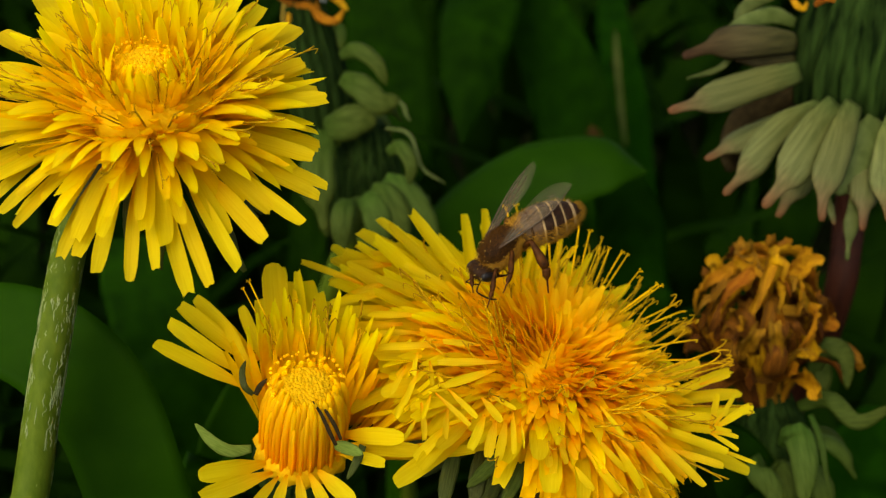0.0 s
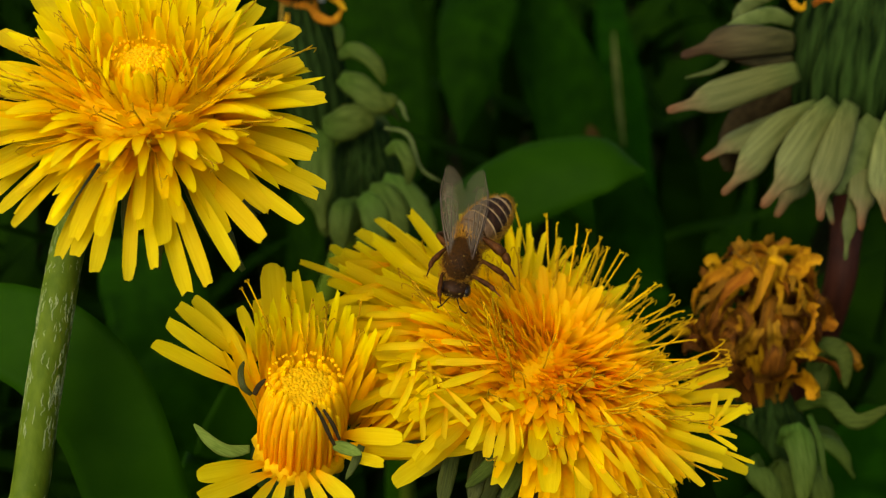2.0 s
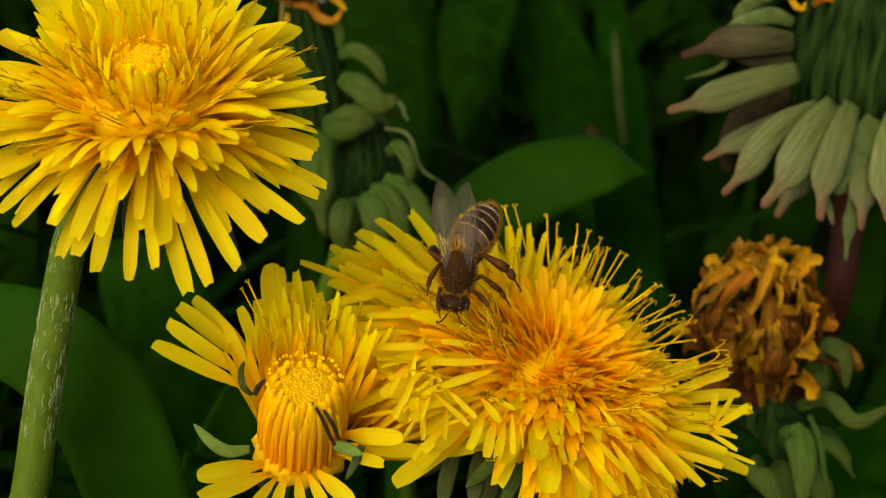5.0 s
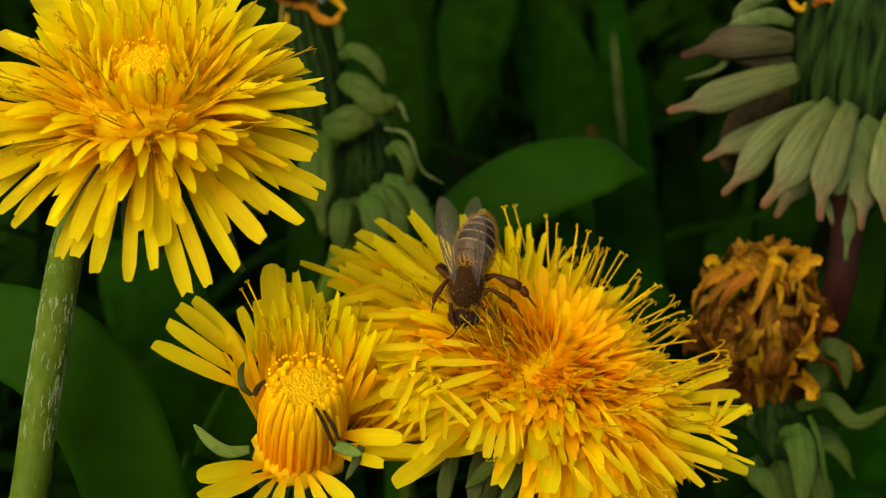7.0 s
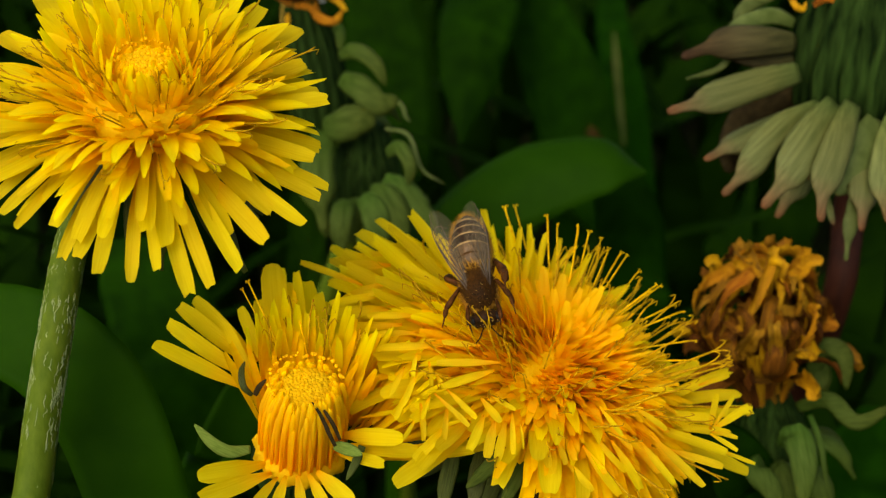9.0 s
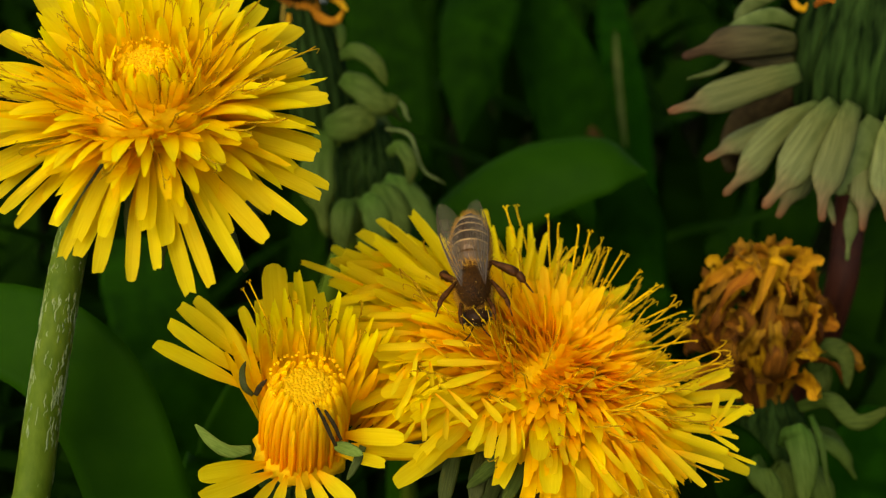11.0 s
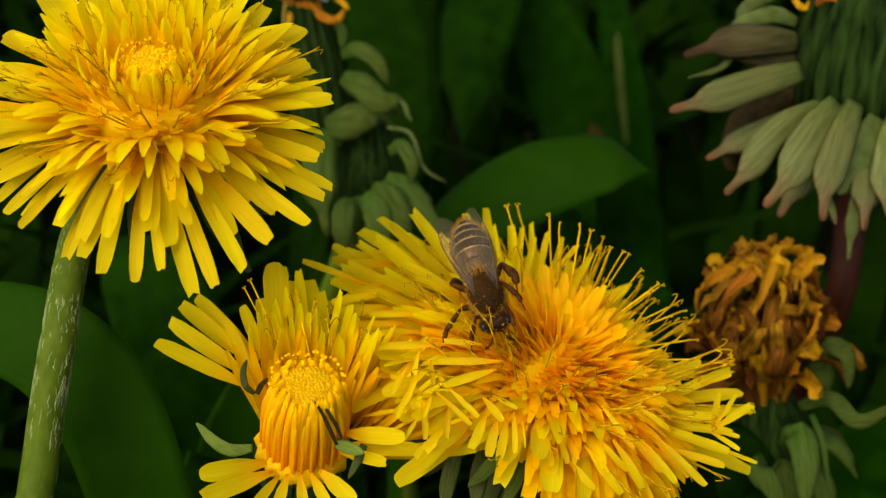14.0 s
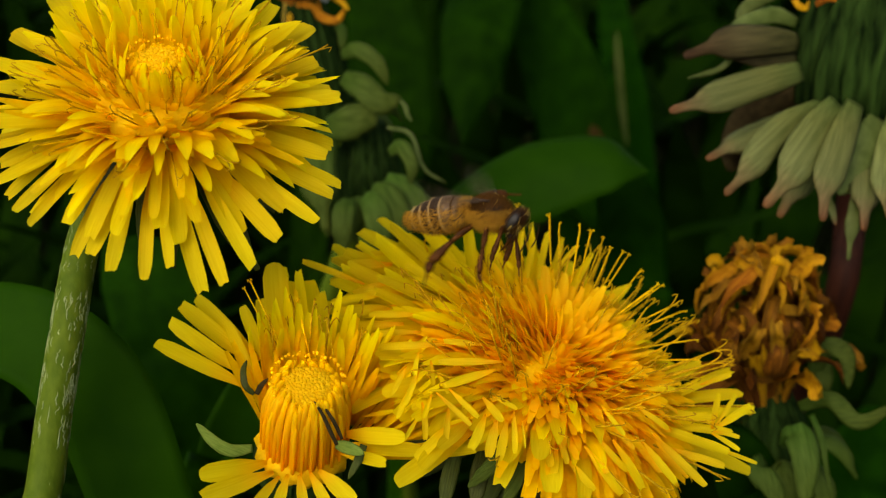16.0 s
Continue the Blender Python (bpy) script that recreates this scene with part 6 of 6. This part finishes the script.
FORELEG_LEFT = ((0, 4.22, 102.89, 138.75), (2, 5.66, 103.22, 139.72), (3.9, 5.85, 102.32, 139.09), (6.6, 4.76, 102.08, 137.95), (9, 5.52, 100.59, 138.21), (12.5, 6.63, 101.27, 139.08), (15, 8.43, 102.14, 140.91), (15.5, 9.96, 102.07, 139.56), (16, 7.59, 105.86, 139.16))
FORELEG_RIGHT = ((0, 2.85, 104.29, 139.55), (2, -0.22, 102.17, 139.5), (3.9, 0.6, 101.11, 138.22), (6.6, 0.61, 101.67, 137.87), (9, 2.79, 100.29, 137.44), (12.5, 3.34, 100.1, 136.91), (15, 3.73, 101.16, 138.31), (15.5, 5.27, 100.67, 137.52), (16, 4.32, 104.27, 142.11))
MIDDLE_LEG_RIGHT = ((2, -1.6, 103.86, 141.71), (3.9, -1.1, 102.7, 140.46), (6.6, -1.55, 103.1, 139.27), (9, -0.11, 102.15, 136.93), (12.5, 0.5, 101.59, 137.6), (15, 1.53, 103.61, 134.56), (15.5, 1.73, 102.8, 137.84), (16, 3.59, 103.67, 137.83))
HIND_LEG_RIGHT = ((15, -0.33, 104.88, 142.09), (15.5, 0.06, 107.53, 141.92), (16, -2.93, 105.09, 138.82))
FEET = {("hind_leg", -1): HIND_LEG_LEFT, ("middle_leg", -1): MIDDLE_LEG_LEFT, ("foreleg", -1): FORELEG_LEFT, ("foreleg", 1): FORELEG_RIGHT, ("middle_leg", 1): MIDDLE_LEG_RIGHT, ("hind_leg", 1): HIND_LEG_RIGHT}
# the sway of the tall flower, in millimetres from its place
SWAY = (
    (0, 0.000, -0.030, -0.056),
    (0.5, -0.055, -0.000, -0.000),
    (1, -0.046, 0.030, 0.056),
    (1.5, 0.000, 0.009, 0.016),
    (2, 0.000, 0.009, 0.016),
    (2.5, 0.027, 0.004, 0.008),
    (3, -0.018, 0.056, 0.105),
    (3.5, -0.046, 0.004, 0.008),
    (4, 0.046, 0.034, 0.064),
    (6.5, 0.055, -0.004, -0.008),
    (7, 0.000, 0.000, 0.000),
    (7.5, -0.037, -0.000, -0.000),
    (8, -0.018, -0.000, -0.000),
    (8.5, 0.128, 0.060, 0.113),
    (9, 0.173, -0.043, -0.081),
    (11.5, 0.128, 0.021, 0.040),
    (12, 0.475, 0.197, 0.371),
    (12.5, 0.283, 0.111, 0.210),
    (13, 0.274, -0.069, -0.129),
    (13.5, 0.037, -0.124, -0.234),
    (14, 0.365, -0.099, -0.185),
    (14.5, 0.301, -0.103, -0.193),
    (15, 0.685, -0.540, -1.016),
    (15.5, 1.643, 0.034, 0.064),
    (16, 1.196, 0.021, 0.040),
)
# the bend of the bee's abdomen: seconds, degrees up and to its left
ABDOMEN = (
    (0, 20.3, -17.2),
    (0.3, 20.6, -19.5),
    (0.6, 21.6, -16.6),
    (0.9, 20.7, -19.1),
    (1.1, 12.7, -34.1),
    (1.3, 9.8, -36.5),
    (1.5, 7.9, -38.2),
    (1.7, 9.6, -35.0),
    (2, 8.4, -30.5),
    (2.3, 6.1, -25.9),
    (2.6, 5.6, -22.4),
    (2.9, 6.1, -24.5),
    (3.2, 5.8, -25.6),
    (3.5, 5.9, -26.8),
    (3.9, 6.2, -26.2),
    (4.2, 6.2, -26.4),
    (6.3, 6.2, -26.3),
    (6.6, 6.0, -17.6),
    (7, 5.0, -12.6),
    (7.3, 4.5, -8.3),
    (7.6, 4.0, -4.0),
    (8, 4.1, -3.9),
    (8.3, 4.0, -3.8),
    (8.6, 4.1, -3.9),
    (9, 4.0, -3.6),
    (9.2, 4.0, -3.8),
    (11.3, 4.1, -4.6),
    (11.5, 4.1, -4.7),
    (11.8, 4.0, -4.9),
    (12.1, 3.9, -5.1),
    (12.5, 4.0, -5.3),
    (12.7, 4.0, -4.8),
    (13, 4.0, -4.0),
    (13.3, 4.0, -3.3),
    (13.6, 3.9, -2.9),
    (13.9, 3.9, -2.3),
    (14.2, 4.0, -1.3),
    (14.5, 3.9, -1.3),
    (14.7, 4.0, -1.3),
    (14.9, 3.8, -1.4),
    (15, 3.8, -0.6),
    (15.1, 4.0, -0.1),
    (15.2, 4.1, 0.3),
    (15.3, 4.1, 0.6),
    (15.5, 4.2, 1.4),
    (15.6, 4.6, 2.2),
    (15.7, 6.3, 3.4),
    (15.8, 8.5, 3.3),
    (15.9, 10.3, 2.0),
    (16, 11.0, 1.1),
)
# the bee's way over the flower: seconds, millimetres, degrees
BEE = (
    (0, 5.58, 107.78, 142.84, -35.1, -5.9, 122.9),
    (0.3, 4.71, 107.70, 142.69, -36.8, -5.5, 128.8),
    (0.6, 3.62, 107.71, 142.70, -36.4, -1.7, 123.2),
    (0.9, 3.38, 107.47, 142.26, -39.5, -3.1, 129.7),
    (1.1, 3.66, 107.42, 142.16, -26.5, -3.9, 167.0),
    (1.3, 2.59, 107.22, 141.79, -27.8, -3.4, 174.5),
    (1.5, 2.80, 107.11, 141.58, -31.4, -0.2, 179.7),
    (1.7, 1.87, 107.18, 141.70, -29.0, -5.8, 172.3),
    (2, 1.80, 107.16, 141.67, -33.1, -7.2, 170.3),
    (2.3, 2.74, 106.92, 141.21, -26.3, 0.1, -179.9),
    (2.6, 2.79, 106.44, 140.32, -20.5, 5.7, -175.8),
    (2.9, 1.90, 106.87, 141.12, -26.2, -1.6, 178.7),
    (3.2, 1.83, 106.94, 141.26, -32.0, -1.0, 179.1),
    (3.5, 2.11, 106.78, 140.95, -33.4, -1.8, 178.5),
    (3.9, 1.80, 106.61, 140.63, -25.7, 0.9, -179.3),
    (4.2, 1.36, 106.44, 140.32, -27.8, -1.1, 179.2),
    (6.3, 1.71, 106.72, 140.85, -40.7, -8.3, 172.2),
    (6.6, 1.83, 106.41, 140.26, -41.9, -9.1, 171.4),
    (7, 2.29, 105.84, 139.19, -30.5, -3.7, 177.1),
    (7.3, 2.79, 106.03, 139.55, -29.5, -4.4, 176.8),
    (7.6, 3.73, 105.83, 139.17, -32.8, 8.4, -175.1),
    (8, 3.44, 105.82, 139.15, -26.9, 7.9, -175.2),
    (8.3, 3.61, 105.86, 139.23, -28.6, 7.7, -175.3),
    (8.6, 2.72, 105.93, 139.36, -27.1, 2.9, -178.2),
    (9, 3.54, 105.76, 139.04, -27.7, 10.2, -173.8),
    (9.2, 2.89, 105.84, 139.18, -29.0, 7.5, -175.5),
    (11.3, 2.92, 105.86, 139.22, -27.1, 4.8, -177.0),
    (11.5, 3.29, 106.04, 139.57, -26.1, 8.3, -174.7),
    (11.8, 4.33, 105.77, 139.05, -25.8, 13.6, -170.6),
    (12.1, 4.05, 105.73, 138.98, -26.5, 15.8, -168.2),
    (12.5, 3.47, 105.56, 138.65, -28.6, 12.9, -171.1),
    (12.7, 3.51, 105.63, 138.80, -31.5, 11.7, -172.3),
    (13, 3.10, 105.88, 139.27, -25.7, 8.5, -174.7),
    (13.3, 2.97, 105.66, 138.84, -29.8, 9.3, -174.1),
    (13.6, 4.09, 105.59, 138.73, -29.3, 13.3, -170.1),
    (13.9, 4.21, 105.47, 138.49, -29.2, 14.9, -168.8),
    (14.2, 3.68, 105.56, 138.67, -27.0, 9.1, -174.0),
    (14.5, 4.86, 105.42, 138.41, -30.9, 17.9, -166.4),
    (14.7, 4.34, 105.59, 138.72, -25.3, 13.5, -170.7),
    (14.9, 4.36, 106.49, 140.40, -13.9, 17.1, -163.3),
    (15, 4.76, 106.90, 141.19, -8.9, 16.5, -151.8),
    (15.1, 5.47, 106.83, 141.06, -14.3, 16.1, -147.1),
    (15.2, 6.41, 106.38, 140.21, -22.6, 22.2, -147.3),
    (15.3, 5.95, 106.37, 140.19, -22.6, 25.4, -153.7),
    (15.5, 5.82, 106.12, 139.71, -24.4, 22.7, -157.0),
    (15.6, 6.22, 106.57, 140.57, -17.1, 23.0, -149.6),
    (15.7, 4.97, 107.41, 142.14, -12.3, 14.1, -136.2),
    (15.8, 4.63, 108.20, 143.63, -5.0, 0.0, -130.1),
    (15.9, 3.71, 108.68, 144.53, 1.9, -11.8, -123.5),
    (16, 4.47, 109.42, 145.92, 9.2, -16.2, -116.9),
)
motions()
